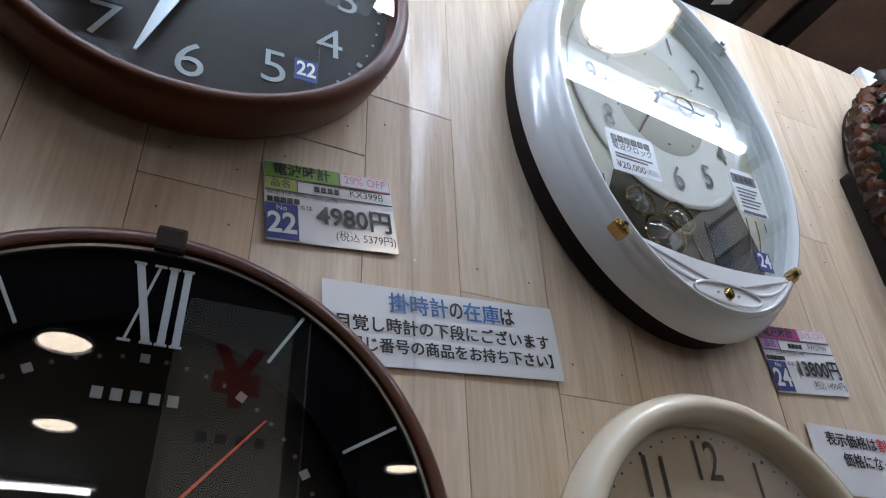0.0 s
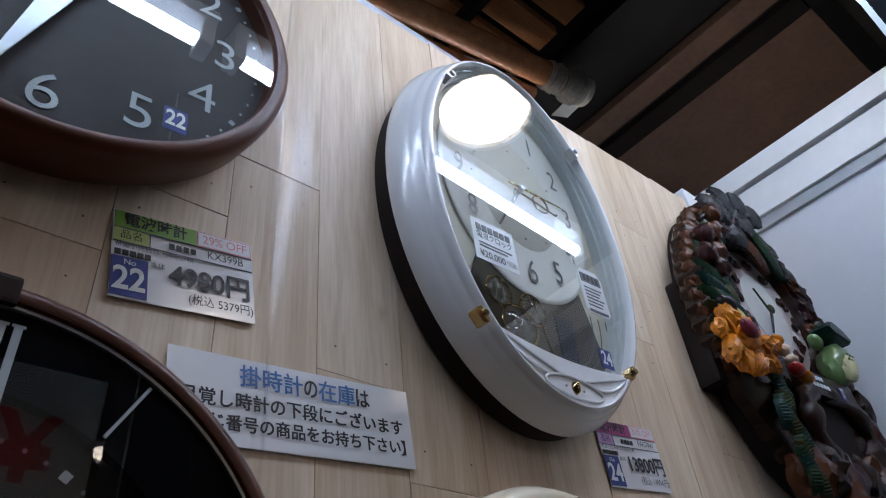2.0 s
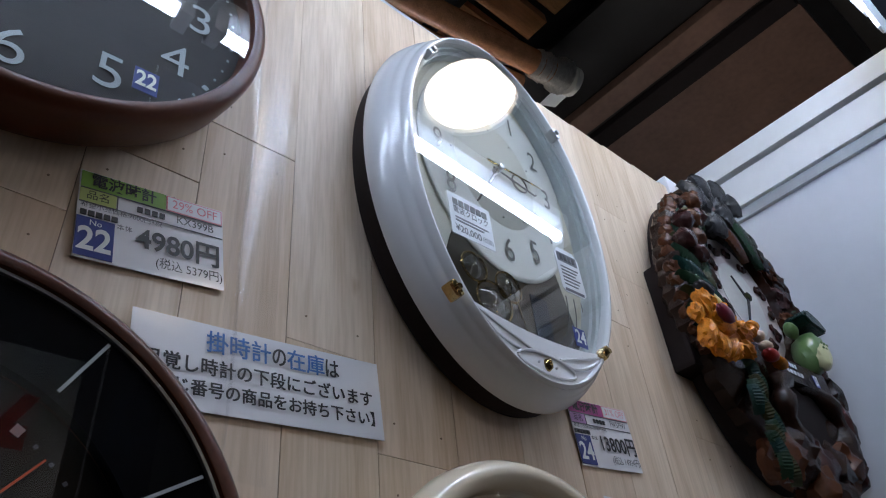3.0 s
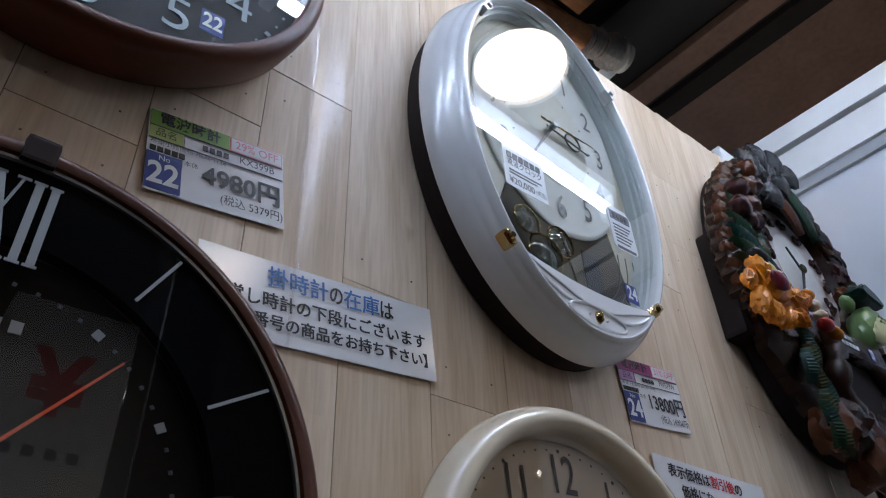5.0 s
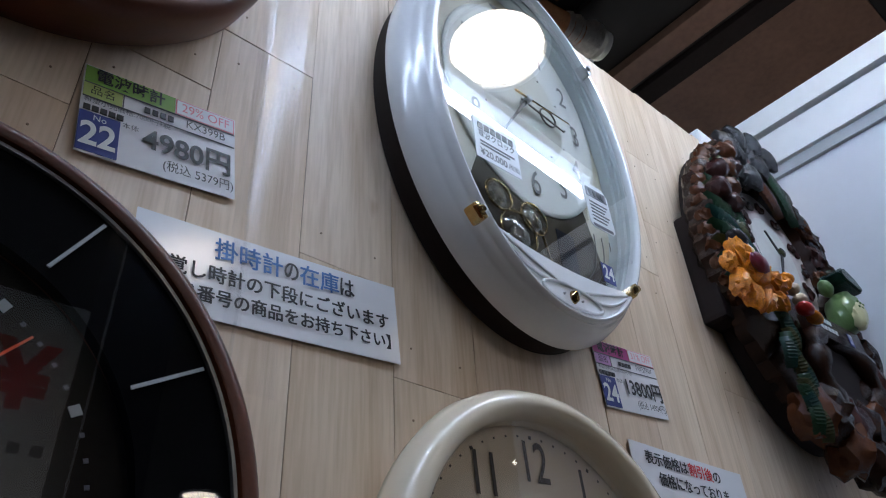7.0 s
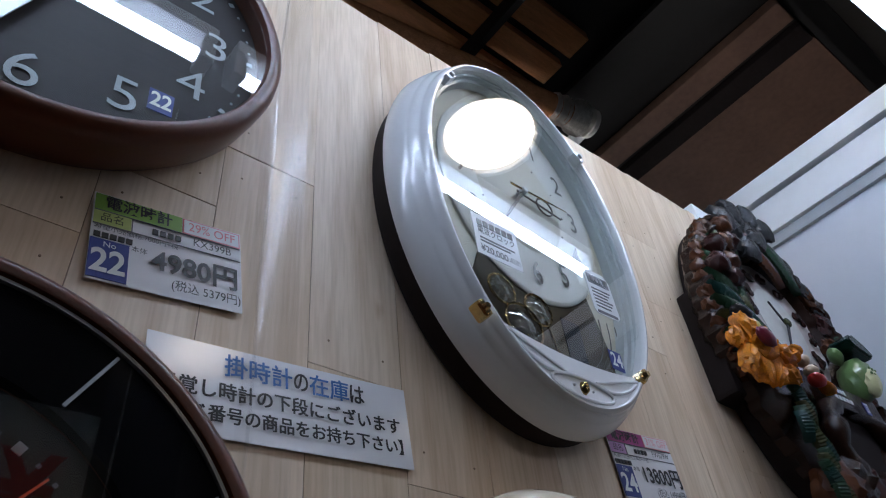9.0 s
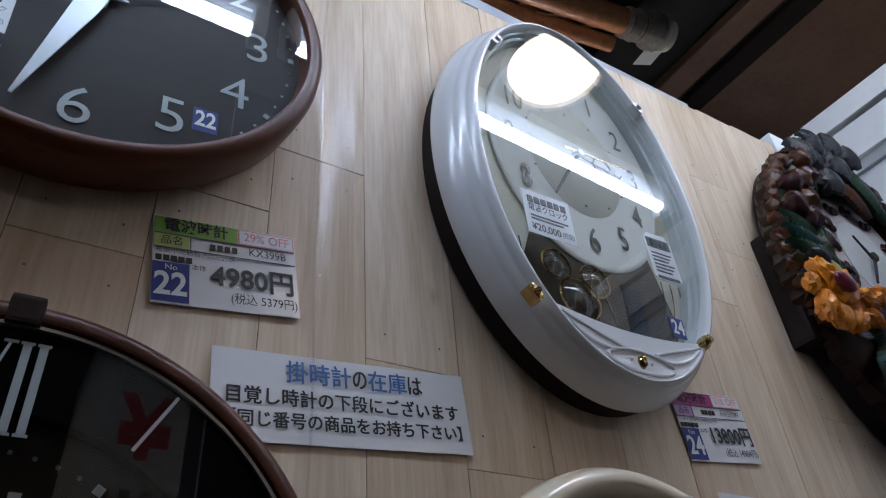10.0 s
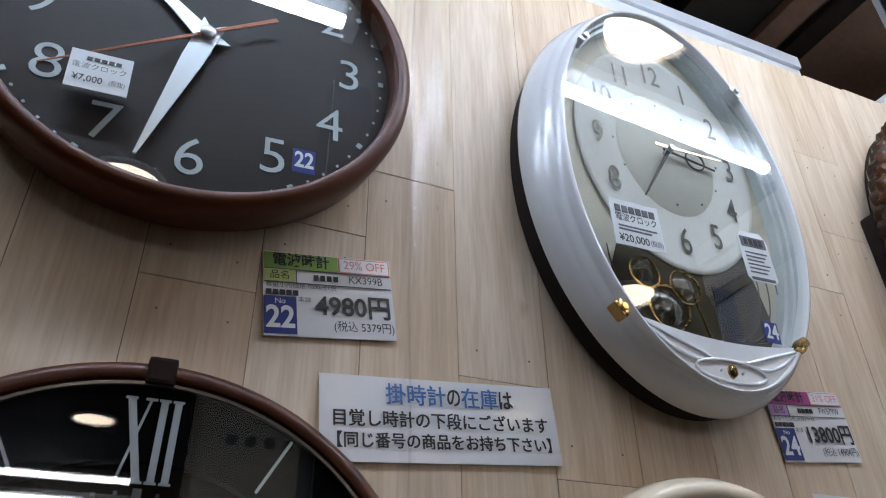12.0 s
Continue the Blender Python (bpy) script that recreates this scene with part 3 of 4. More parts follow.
# brown clock with arabic numerals
def brown_clock():
    th = empty("wall_clock", pose(-0.2005, 0, 1.9640, 0, -3, 0), "round wall clock with brown rim and dark brown dial", "clock", "wall clocks")
    R = 0.167
    part("rim", ring([(0.012, 0), (0.004, -0.012), (0.001, -0.03), (0.0, -0.040), (0.0015, -0.047), (0.005, -0.0505), (0.009, -0.0515), (0.0125, -0.050), (0.0145, -0.046), (0.015, -0.030)], R, R, 128), RIM_BROWN, th, smooth=True)
    part("dial", disc(R - 0.0145, R - 0.0145, -0.031, 96), DIAL_BROWN, th)
    yn = -0.0318
    rn = 0.1165
    for i in range(1, 13):
        a = radians(30 * i)
        lettering("numeral", str(i), 0.047, rn * math.sin(a), rn * math.cos(a), yn, PALE_NUM, th, weight=-0.004)
    for i in range(60):
        a = 6 * i
        big = i % 5 == 0
        s = 0.0022 if big else 0.0010
        pts = [(x, z + R - 0.0225) for x, z in [(-s, -s), (s, -s), (s, s), (-s, s)]]
        part("minute_mark", flat(rot2(pts, a), yn + 0.0004, yn - 0.0002), PALE_NUM, th)
    for i in range(5):
        part("brand_bar", block(-0.021 + i * 0.009, -0.0145 + i * 0.009, yn - 0.0003, yn, 0.064, 0.0715), PALE_NUM, th)
    hand("hour_hand", rot2([(-0.010, -0.016), (0, -0.008), (0.010, -0.016), (0.008, 0.0), (0.0035, 0.058), (0, 0.066), (-0.0035, 0.058), (-0.008, 0.0)], -45.6), -0.036, HAND_SILVER, th)
    hand("minute_hand", rot2([(-0.009, -0.016), (0, -0.007), (0.009, -0.016), (0.0085, 0.03), (0.001, 0.131), (-0.001, 0.131), (-0.0085, 0.03)], 195.5), -0.039, HAND_SILVER, th)
    part("second_hand", bar(*rot2([(0, -0.062)], 237)[0], *rot2([(0, 0.125)], 237)[0], 0.004, 0.0008, -0.0405, -0.0413), ORANGE_DULL, th)
    part("hub", ring([(0, -0.036), (0, -0.043), (0.002, -0.0445)], 0.006, 0.006, 24, cap=True), SILVER, th, smooth=True)
    part("glass", disc(R - 0.0145, R - 0.0145, -0.0462, 96), GLASS_STRONG, th)
    tag = part("price_sticker", block(-0.0855, -0.046, -0.0472, -0.0467, -0.088, -0.054, 0.0), PAPER_WHITE, th, "white price sticker on the glass")
    ys = -0.0478
    for i in range(5):
        part("brand_bar", block(-0.075 + i * 0.0046, -0.0715 + i * 0.0046, ys, ys + 0.0004, -0.0625, -0.0595), INK, tag)
    lettering("sticker_words", "電波クロック", 0.006, -0.066, -0.0685, ys, INK_GREY, tag, fit_width=0.034)
    lettering("sticker_price", "¥7,000", 0.0078, -0.072, -0.0795, ys, INK, tag, weight=0.01, fit_width=0.019)
    lettering("sticker_tax", "(税抜)", 0.0055, -0.0535, -0.0795, ys, INK, tag, fit_width=0.010)
    number_sticker("22", 0.0780, -0.1110, -0.0467, th)
    return th


brown_clock()


# large dark clock with roman numerals
def stroke(bm, x0, z0, x1, z1, w, y):
    bar(x0, z0, x1, z1, w, w, y + 0.0006, y, bm)


def roman(th, body, cx, cz, h, y, turn):
    """A roman numeral with serifs, of straight strokes."""
    bm = bmesh.new()
    widths = {"X": 0.62, "V": 0.58, "I": 0.26}
    total = sum(widths[c] for c in body) * h * 0.62
    x = -total / 2
    for c in body:
        w = widths[c] * h * 0.62
        if c == "I":
            stroke(bm, x + w / 2, -h / 2, x + w / 2, h / 2, h * 0.085, y)
            for zz in (-h / 2, h / 2):
                stroke(bm, x + w * 0.08, zz, x + w * 0.92, zz, h * 0.03, y)
        elif c == "X":
            stroke(bm, x + w * 0.2, h / 2, x + w * 0.8, -h / 2, h * 0.09, y)
            stroke(bm, x + w * 0.8, h / 2, x + w * 0.2, -h / 2, h * 0.03, y - 0.0001)
            for zz in (-h / 2, h / 2):
                stroke(bm, x + w * 0.02, zz, x + w * 0.38, zz, h * 0.03, y)
                stroke(bm, x + w * 0.62, zz, x + w * 0.98, zz, h * 0.03, y)
        else:
            stroke(bm, x + w * 0.15, h / 2, x + w * 0.5, -h / 2, h * 0.09, y)
            stroke(bm, x + w * 0.85, h / 2, x + w * 0.5, -h / 2, h * 0.03, y - 0.0001)
            stroke(bm, x, h / 2, x + w * 0.32, h / 2, h * 0.03, y)
            stroke(bm, x + w * 0.68, h / 2, x + w, h / 2, h * 0.03, y)
        x += w
    return part("numeral", bm, PALE_NUM, th, m=pose(cx, 0, cz, 0, turn, 0))


def dark_clock():
    th = empty("wall_clock", pose(-0.184, 0, 1.5160, 0, 0, 0), "large round wall clock with brown rim and black dial", "clock", "wall clocks")
    R = 0.1610
    part("rim", ring([(0.025, 0), (0.010, -0.014), (0.003, -0.038), (0.0, -0.062), (0.0, -0.071), (0.002, -0.077), (0.005, -0.080), (0.0080, -0.0808), (0.0108, -0.0795), (0.0120, -0.076)], R, R, 128), RIM_DARK, th, smooth=True)
    part("silver_ring", ring([(0.0120, -0.077), (0.0124, -0.0786), (0.0142, -0.0788), (0.0148, -0.0772)], R, R, 128), SILVER_DIM, th, smooth=True)
    for a in (0, 180):
        part("clasp", block(-0.0075, 0.0075, -0.0820, -0.050, R - 0.0140, R + 0.0006, 0.0022), CLASP, th, m=pose(0, 0, 0, 0, a, 0))
    part("dial_ring", ring([(0.0135, -0.0765), (0.0525, -0.0765), (0.053, -0.070)], R, R, 128), DIAL_BLACK, th)
    part("dial_centre", disc(R - 0.05, R - 0.05, -0.0635, 96), DIAL_INNER, th)
    for body, k in (("XII", 0), ("III", 90), ("VI", 180), ("IX", 270)):
        x, z = rot2([(0, 0.1185)], k)[0]
        roman(th, body, x, z, 0.042, -0.0775, k)
    for i in (1, 2, 4, 5, 7, 8, 10, 11):
        part("hour_line", bar(*rot2([(0, 0.1125)], 30 * i)[0], *rot2([(0, 0.145)], 30 * i)[0], 0.0016, 0.0016, -0.0767, -0.0773), PALE_NUM, th)
    for i in range(60):
        s = 0.0022 if i % 5 == 0 else 0.0009
        pts = [(x, z + 0.0955) for x, z in [(-s, -s), (s, -s), (s, s), (-s, s)]]
        part("minute_mark", flat(rot2(pts, 6 * i), -0.0637, -0.0643), PALE_NUM if i % 5 == 0 else INK_GREY, th)
    for i in range(5):
        part("brand_bar", block(-0.0200 + i * 0.0084, -0.0150 + i * 0.0084, -0.0646, -0.0640, 0.0728, 0.0785), PALE_NUM, th)
    for k in (-1, 1):
        part("minute_hand", bar(*rot2([(k * 0.0030, 0.0)], 86)[0], *rot2([(k * 0.0024, 0.058)], 86)[0], 0.0022, 0.0018, -0.0680, -0.0688), HAND_SILVER, th)
        part("hour_hand", bar(*rot2([(k * 0.0036, 0.0)], 222)[0], *rot2([(k * 0.003, 0.055)], 222)[0], 0.0024, 0.002, -0.0665, -0.0674), HAND_SILVER, th)
    part("hand_tip", bar(*rot2([(0, 0.054)], 86)[0], *rot2([(0, 0.062)], 86)[0], 0.0062, 0.0056, -0.0680, -0.0689), HAND_SILVER, th)
    part("second_hand", bar(*rot2([(0, -0.03)], 40.5)[0], *rot2([(0, 0.092)], 40.5)[0], 0.0022, 0.0009, -0.0700, -0.0706), ORANGE, th)
    part("hub", ring([(0, -0.0635), (0, -0.0715), (0.0015, -0.073)], 0.0060, 0.0060, 32, cap=True), CREAM_DIAL, th, smooth=True)
    part("glass", disc(R - 0.0135, R - 0.0135, -0.0785, 96), GLASS, th)
    return th


dark_clock()


# cream clock
def cream_clock():
    th = empty("wall_clock", pose(0.2190, 0, 1.5140, 0, -3, 0), "round wall clock with glossy cream rim and cream dial", "clock", "wall clocks")
    R = 0.1515
    part("rim", ring([(0.012, 0), (0.003, -0.010), (0, -0.022), (0.002, -0.033), (0.007, -0.041), (0.013, -0.0435), (0.018, -0.042), (0.022, -0.036), (0.0230, -0.028), (0.0235, -0.018)], R, R, 128), CREAM_GLOSS, th, smooth=True)
    part("dial", disc(R - 0.0235, R - 0.0235, -0.019, 96), CREAM_DIAL, th)
    for i in range(1, 13):
        a = radians(30 * i)
        lettering("numeral", str(i), 0.042, 0.101 * math.sin(a), 0.101 * math.cos(a), -0.0197, NUM_DARK, th, wide=0.74, weight=0.006)
    for i in range(60):
        s = 0.0012 if i % 5 == 0 else 0.0007
        pts = [(x, z + 0.1205) for x, z in [(-s, -s), (s, -s), (s, s), (-s, s)]]
        part("minute_mark", flat(rot2(pts, 6 * i), -0.0191, -0.0196), NUM_DARK, th)
    part("brand_bar", block(-0.014, 0.014, -0.0197, -0.0192, 0.062, 0.066), INK_GREY, th)
    hand("hour_hand", rot2([(-0.003, 0), (0.003, 0), (0.0015, 0.05), (-0.0015, 0.05)], -48), -0.023, NUM_DARK, th)
    hand("minute_hand", rot2([(-0.003, 0), (0.003, 0), (0.001, 0.08), (-0.001, 0.08)], 200), -0.026, NUM_DARK, th)
    part("hub", ring([(0, -0.02), (0, -0.027), (0.0015, -0.028)], 0.006, 0.006, 24, cap=True), GOLD, th, smooth=True)
    part("glass", disc(R - 0.023, R - 0.023, -0.0305, 96), GLASS, th)
    return th


cream_clock()


# white oval clock with a pendulum window
def oval_clock():
    th = empty("wall_clock", pose(0.2390, 0, 1.9430, 0, 0, 0) @ Matrix.Diagonal((1, 0.93, 1, 1)), "white oval wall clock with glass front and gold clips", "clock", "wall clocks")
    part("back_case", ring([(0.004, 0), (0.0, -0.004), (0.0, -0.029), (0.008, -0.033)], 0.1555, 0.2225, 128), BACK_DARK, th, smooth=True)
    part("case", ring([(0.004, -0.0275), (0.0005, -0.029), (0.0, -0.033), (0.003, -0.040), (0.0075, -0.048), (0.0105, -0.0505), (0.0125, -0.0530), (0.0165, -0.0590), (0.0190, -0.0600), (0.0205, -0.0625), (0.0235, -0.0675), (0.0265, -0.0690), (0.0290, -0.0685), (0.0305, -0.0660), (0.0310, -0.0560)], 0.1605, 0.2280, 144, kz=0.4), WHITE_GLOSS, th, smooth=True)
    A, Bv = 0.1310, 0.2190
    part("inner_wall", ring([(0, -0.0615), (0.0015, -0.0600), (0.0020, -0.0560), (0.0050, -0.0550), (0.0055, -0.0500), (0.0090, -0.0490), (0.0095, -0.038)], A, Bv, 128), INNER_GREY, th, smooth=True)
    part("dial", disc(0.124, 0.211, -0.038, 96), DIAL_IVORY, th)
    DX, DZ = 0.0055, 0.044
    face = part("dial_panel", ring([(0, -0.0385), (0, -0.0405), (0.0015, -0.0415), (0.005, -0.0415), (0.006, -0.0410)], 0.106, 0.139, 96, cap=True), DIAL_WHITE, th, smooth=True, m=pose(DX, 0, DZ))
    part("dial_centre", ring([(0, -0.0412), (0.0006, -0.0415)], 0.058, 0.076, 64, cap=True), DIAL_MID, face, smooth=True)
    for i in range(1, 13):
        a = radians(30 * i)
        lettering("numeral", str(i), 0.041, DX + 0.081 * math.sin(a), DZ + 0.107 * math.cos(a), -0.0424, NUM_GREY, th, wide=0.66, weight=0.004)
    for i in range(12):
        pts = [(x, z + 0.064) for x, z in [(-0.0009, -0.0009), (0.0009, -0.0009), (0.0009, 0.0009), (-0.0009, 0.0009)]]
        part("minute_dot", flat([(x + DX, z + DZ) for x, z in rot2(pts, 30 * i)], -0.0418, -0.0427), NUM_GREY, th)
    part("brand_bar", block(-0.020, 0.012, -0.0388, -0.0383, 0.188, 0.1925), NUM_GREY, th)
    # curved lines beside the pendulum window
    for sgn in (-1, 1):
        for k in range(3):
            arcp = [(sgn * (0.040 + 0.012 * k + 0.045 * math.sin(radians(a))), -0.0402, -0.155 + 0.070 * (1 - math.cos(radians(a)))) for a in range(0, 100, 10)]
            part("dial_line", tube_path(arcp, 0.0006, 5), NUM_GREY, th)
    # dark well behind the pendulum
    pts = [(DX + 0.104 * math.cos(radians(a)), DZ + 0.137 * math.sin(radians(a))) for a in range(228, 314, 7)]
    pts += [(0.090, -0.125), (0.088, -0.160), (0.070, -0.188), (0.030, -0.203), (-0.030, -0.203), (-0.070, -0.188), (-0.088, -0.160), (-0.090, -0.125)]
    part("pendulum_window", flat(pts, -0.0386, -0.0393), WELL, th)
    part("window_post", block(0.026, 0.050, -0.0402, -0.0394, -0.198, -0.105), NEAR_BLACK, th)
    pend = part("pendulum_rod", tube_path([(-0.010, -0.046, -0.098), (0.006, -0.046, -0.165)], 0.0012, 6), GOLD, th)
    for x, z, r in [(-0.056, -0.112, 0.015), (-0.036, -0.142, 0.021), (-0.014, -0.118, 0.016)]:
        hoop = part("hoop", tube_path([(x + r * math.cos(radians(a)), -0.049, z + r * math.sin(radians(a))) for a in range(0, 361, 15)], 0.0012, 6), GOLD, pend, smooth=True)
        part("crystal", dome(r * 0.8, r * 0.8, -0.047, 0.006, 16, 4), CRYSTAL, pend, smooth=True, m=pose(x, 0, z))
        for k in range(6):
            a = radians(60 * k + 20)
            part("bead", tube_path([(x + r * 0.6 * math.cos(a), -0.054, z + r * 0.6 * math.sin(a)), (x + r * 0.6 * math.cos(a), -0.051, z + r * 0.6 * math.sin(a))], 0.0024, 7), CRYSTAL, pend)
    # hands
    def at(pts):
        return [(x + DX, z + DZ) for x, z in pts]
    hand("hour_hand", at(rot2([(-0.0012, -0.006), (0.0012, -0.006), (0.0008, 0.058), (-0.0008, 0.058)], 98)), -0.0465, NUM_DARK, th)
    part("hand_loop", tube_path([(DX + 0.032 + 0.0115 * math.cos(radians(a)), -0.047, DZ - 0.004 + 0.0115 * math.sin(radians(a))) for a in range(0, 361, 20)], 0.0010, 6), NUM_DARK, th, smooth=True)
    hand("minute_hand", at(rot2([(-0.0022, -0.006), (0.0022, -0.006), (0.0008, 0.080), (-0.0008, 0.080)], 212)), -0.049, NUM_DARK, th)
    x0, z0 = at(rot2([(0, -0.020)], 88))[0]
    x1, z1 = at(rot2([(0, 0.062)], 88))[0]
    part("second_hand", bar(x0, z0, x1, z1, 0.0034, 0.0008, -0.0512, -0.0520), GOLD, th)
    part("hub", ring([(0, -0.0415), (0, -0.053), (0.001, -0.054)], 0.004, 0.004, 20, cap=True), SILVER, th, smooth=True, m=pose(DX, 0, DZ))
    # moulded plaque at the bottom
    PZ = -0.201
    chord = [(x, PZ + 0.027 + 0.010 * (x / 0.09) ** 2) for x in [-0.078 + 0.0156 * k for k in range(11)]]
    low = [(0.1265 * math.cos(radians(a)), 0.2185 * math.sin(radians(a))) for a in range(-50, -131, -5)]
    pl = part("plaque", flat(chord + low, -0.034, -0.0655), WHITE_GLOSS, th)
    arc = lambda k, w, dz, hh: [(w * math.sin(radians(a)), -0.0662, PZ + k * math.cos(radians(a)) * hh + dz) for a in range(-90, 91, 9)]
    part("scroll", tube_path(arc(1, 0.036, 0, 0.0095), 0.0016, 8), WHITE_GLOSS, pl, smooth=True)
    part("scroll", tube_path(arc(-1, 0.036, 0, 0.0095), 0.0016, 8), WHITE_GLOSS, pl, smooth=True)
    for sgn in (-1, 1):
        part("scroll", tube_path([(sgn * (0.030 + 0.045 * t), -0.0662, PZ + 0.006 + 0.020 * t * t) for t in [k / 10 for k in range(11)]], 0.0016, 8), WHITE_GLOSS, pl, smooth=True)
        part("scroll", tube_path([(sgn * (0.018 + 0.060 * t), -0.0662, PZ + 0.010 + 0.020 * t) for t in [k / 10 for k in range(11)]], 0.0014, 8), WHITE_GLOSS, pl, smooth=True)
    part("gold_stud", ring([(0, -0.0655), (0.001, -0.0695), (0.003, -0.071)], 0.0042, 0.0060, 20, cap=True), GOLD, pl, smooth=True, m=pose(0, 0, PZ))
    for sgn in (-1, 1):
        part("small_stud", ring([(0, -0.0655), (0.0005, -0.0675)], 0.0013, 0.0013, 12, cap=True), SILVER, pl, m=pose(sgn * 0.011, 0, PZ))
    for x, z, a, g in [(-0.096, 0.140, -50, SILVER), (0.097, 0.137, 50, SILVER), (-0.1035, -0.166, 52, GOLD), (0.0850, -0.165, -52, GOLD)]:
        cl = part("clip", block(-0.0078, 0.0078, -0.0735, -0.060, -0.0040, 0.0040, 0.0030), g, th, "polished metal glass clip", m=pose(x, 0, z, 0, a, 0))
        part("clip_eye", ring([(0, -0.0735), (0.0008, -0.0765)], 0.0034, 0.0034, 16, cap=True), g, cl, smooth=True)
    part("glass", disc(0.1325, 0.2205, -0.0650, 128), GLASS_STRONG, th)
    ys = -0.0657
    tag = part("price_sticker", block(-0.026, 0.026, ys - 0.0005, ys, -0.0235, 0.0235), PAPER_WHITE, th, "white price sticker on the glass", m=pose(-0.069, 0, -0.077, 0, -1, 0))
    for k in range(6):
        part("brand_bar", block(-0.021 + k * 0.0072, -0.0152 + k * 0.0072, ys - 0.0010, ys - 0.0006, 0.0105, 0.0175), INK, tag)
    lettering("sticker_words", "電波クロック", 0.009, 0, 0.0045, ys - 0.001, INK, tag, weight=0.01, fit_width=0.043)
    for i in range(2):
        part("small_print", block(-0.020, 0.020 - 0.006 * i, ys - 0.0010, ys - 0.0006, -0.0045 - i * 0.0035, -0.003 - i * 0.0035), INK_GREY, tag)
    lettering("sticker_price", "¥20,000", 0.0105, -0.006, -0.0165, ys - 0.001, INK, tag, weight=0.015, fit_width=0.031)
    lettering("sticker_tax", "(税抜)", 0.007, 0.0175, -0.0165, ys - 0.001, INK, tag, fit_width=0.013)
    hp = [(-0.018, -0.024), (-0.014, -0.028), (0.014, -0.028), (0.018, -0.024), (0.018, 0.018), (0.012, 0.026), (-0.012, 0.026), (-0.018, 0.018)]
    hang = part("hang_label", flat(hp, ys, ys - 0.0005), PAPER_WHITE, th, "white care label", m=pose(0.065, 0, -0.077, 0, -2, 0))
    part("label_head", block(-0.015, 0.015, ys - 0.0010, ys - 0.0006, 0.009, 0.020), INK_GREY, hang)
    for k in range(4):
        part("brand_bar", block(-0.011 + k * 0.006, -0.007 + k * 0.006, ys - 0.0014, ys - 0.0011, 0.011, 0.018), INK, hang)
    for i in range(6):
        part("small_print", block(-0.013, 0.013 - (i % 3) * 0.003, ys - 0.0010, ys - 0.0006, 0.002 - i * 0.0042, 0.0034 - i * 0.0042), INK_GREY, hang)
    part("label_foot", block(-0.014, 0.014, ys - 0.0010, ys - 0.0006, -0.0265, -0.0235), INK_GREY, hang)
    number_sticker("24", 0.057, -0.156, ys, th, 0.0165, 0.020)
    return th


oval_clock()


# carved forest clock
RESIN = [mat("resin_" + n, c, 0.22, 0, 140, 0.35, 0.5, spec=0.22) for n, c in [
    ("dark_green", (0.012, 0.034, 0.016)), ("deep_brown", (0.018, 0.007, 0.004)), ("purple_brown", (0.036, 0.012, 0.011)), ("grey", (0.028, 0.028, 0.030)),
    ("olive", (0.035, 0.040, 0.014)), ("rust", (0.070, 0.023, 0.009)), ("teal", (0.010, 0.036, 0.030))]]
R_GREEN, R_BROWN, R_PURPLE, R_GREY, R_OLIVE, R_RUST, R_TEAL = RESIN
R_YELLOW = mat("resin_yellow", (0.50, 0.36, 0.05), 0.3, 0, 60, 0.2, 0.2, coat=0.4)
R_MAROON = mat("resin_maroon", (0.16, 0.015, 0.035), 0.3, 0, 60, 0.2, 0.2, coat=0.4)
R_ORANGE = mat("resin_orange", (0.64, 0.215, 0.003), 0.26, 0, 120, 0.5, 0.6, coat=0.15)
R_RED = mat("resin_red", (0.45, 0.025, 0.02), 0.3, coat=0.4)
R_CREAM = mat("resin_cream", (0.62, 0.48, 0.33), 0.35, coat=0.3)
R_EGG = mat("resin_moss_green", (0.10, 0.17, 0.05), 0.35, 0, 40, 0.15, 0.1, coat=0.3)
R_BELLY = mat("resin_pale_green", (0.58, 0.56, 0.30), 0.35, 0, 40, 0.08, coat=0.3)
R_PINK = mat("resin_pink", (0.6, 0.2, 0.3), 0.35)
R_DIAL = mat("pinkish_dial", (0.42, 0.37, 0.35), 0.45, 0, 14, 0.15)
R_DIAL_IN = mat("pale_grey_dial", (0.48, 0.48, 0.45), 0.45, 0, 14, 0.08)


def lump(size, rough=0.15, seed=0, cuts=3, scale=1.0):
    """A carved rounded mass with an uneven surface."""
    bm = bmesh.new()
    bmesh.ops.create_icosphere(bm, subdivisions=cuts, radius=1)
    for v in bm.verts:
        d = noise.noise(v.co * 2.2 * scale + Vector((seed * 3.7, seed, 0))) + 0.5 * noise.noise(v.co * 5.5 * scale + Vector((seed, 0, 9)))
        v.co *= 1 + rough * d
        v.co = Vector((v.co.x * size[0], v.co.y * size[1], v.co.z * size[2]))
    return bm


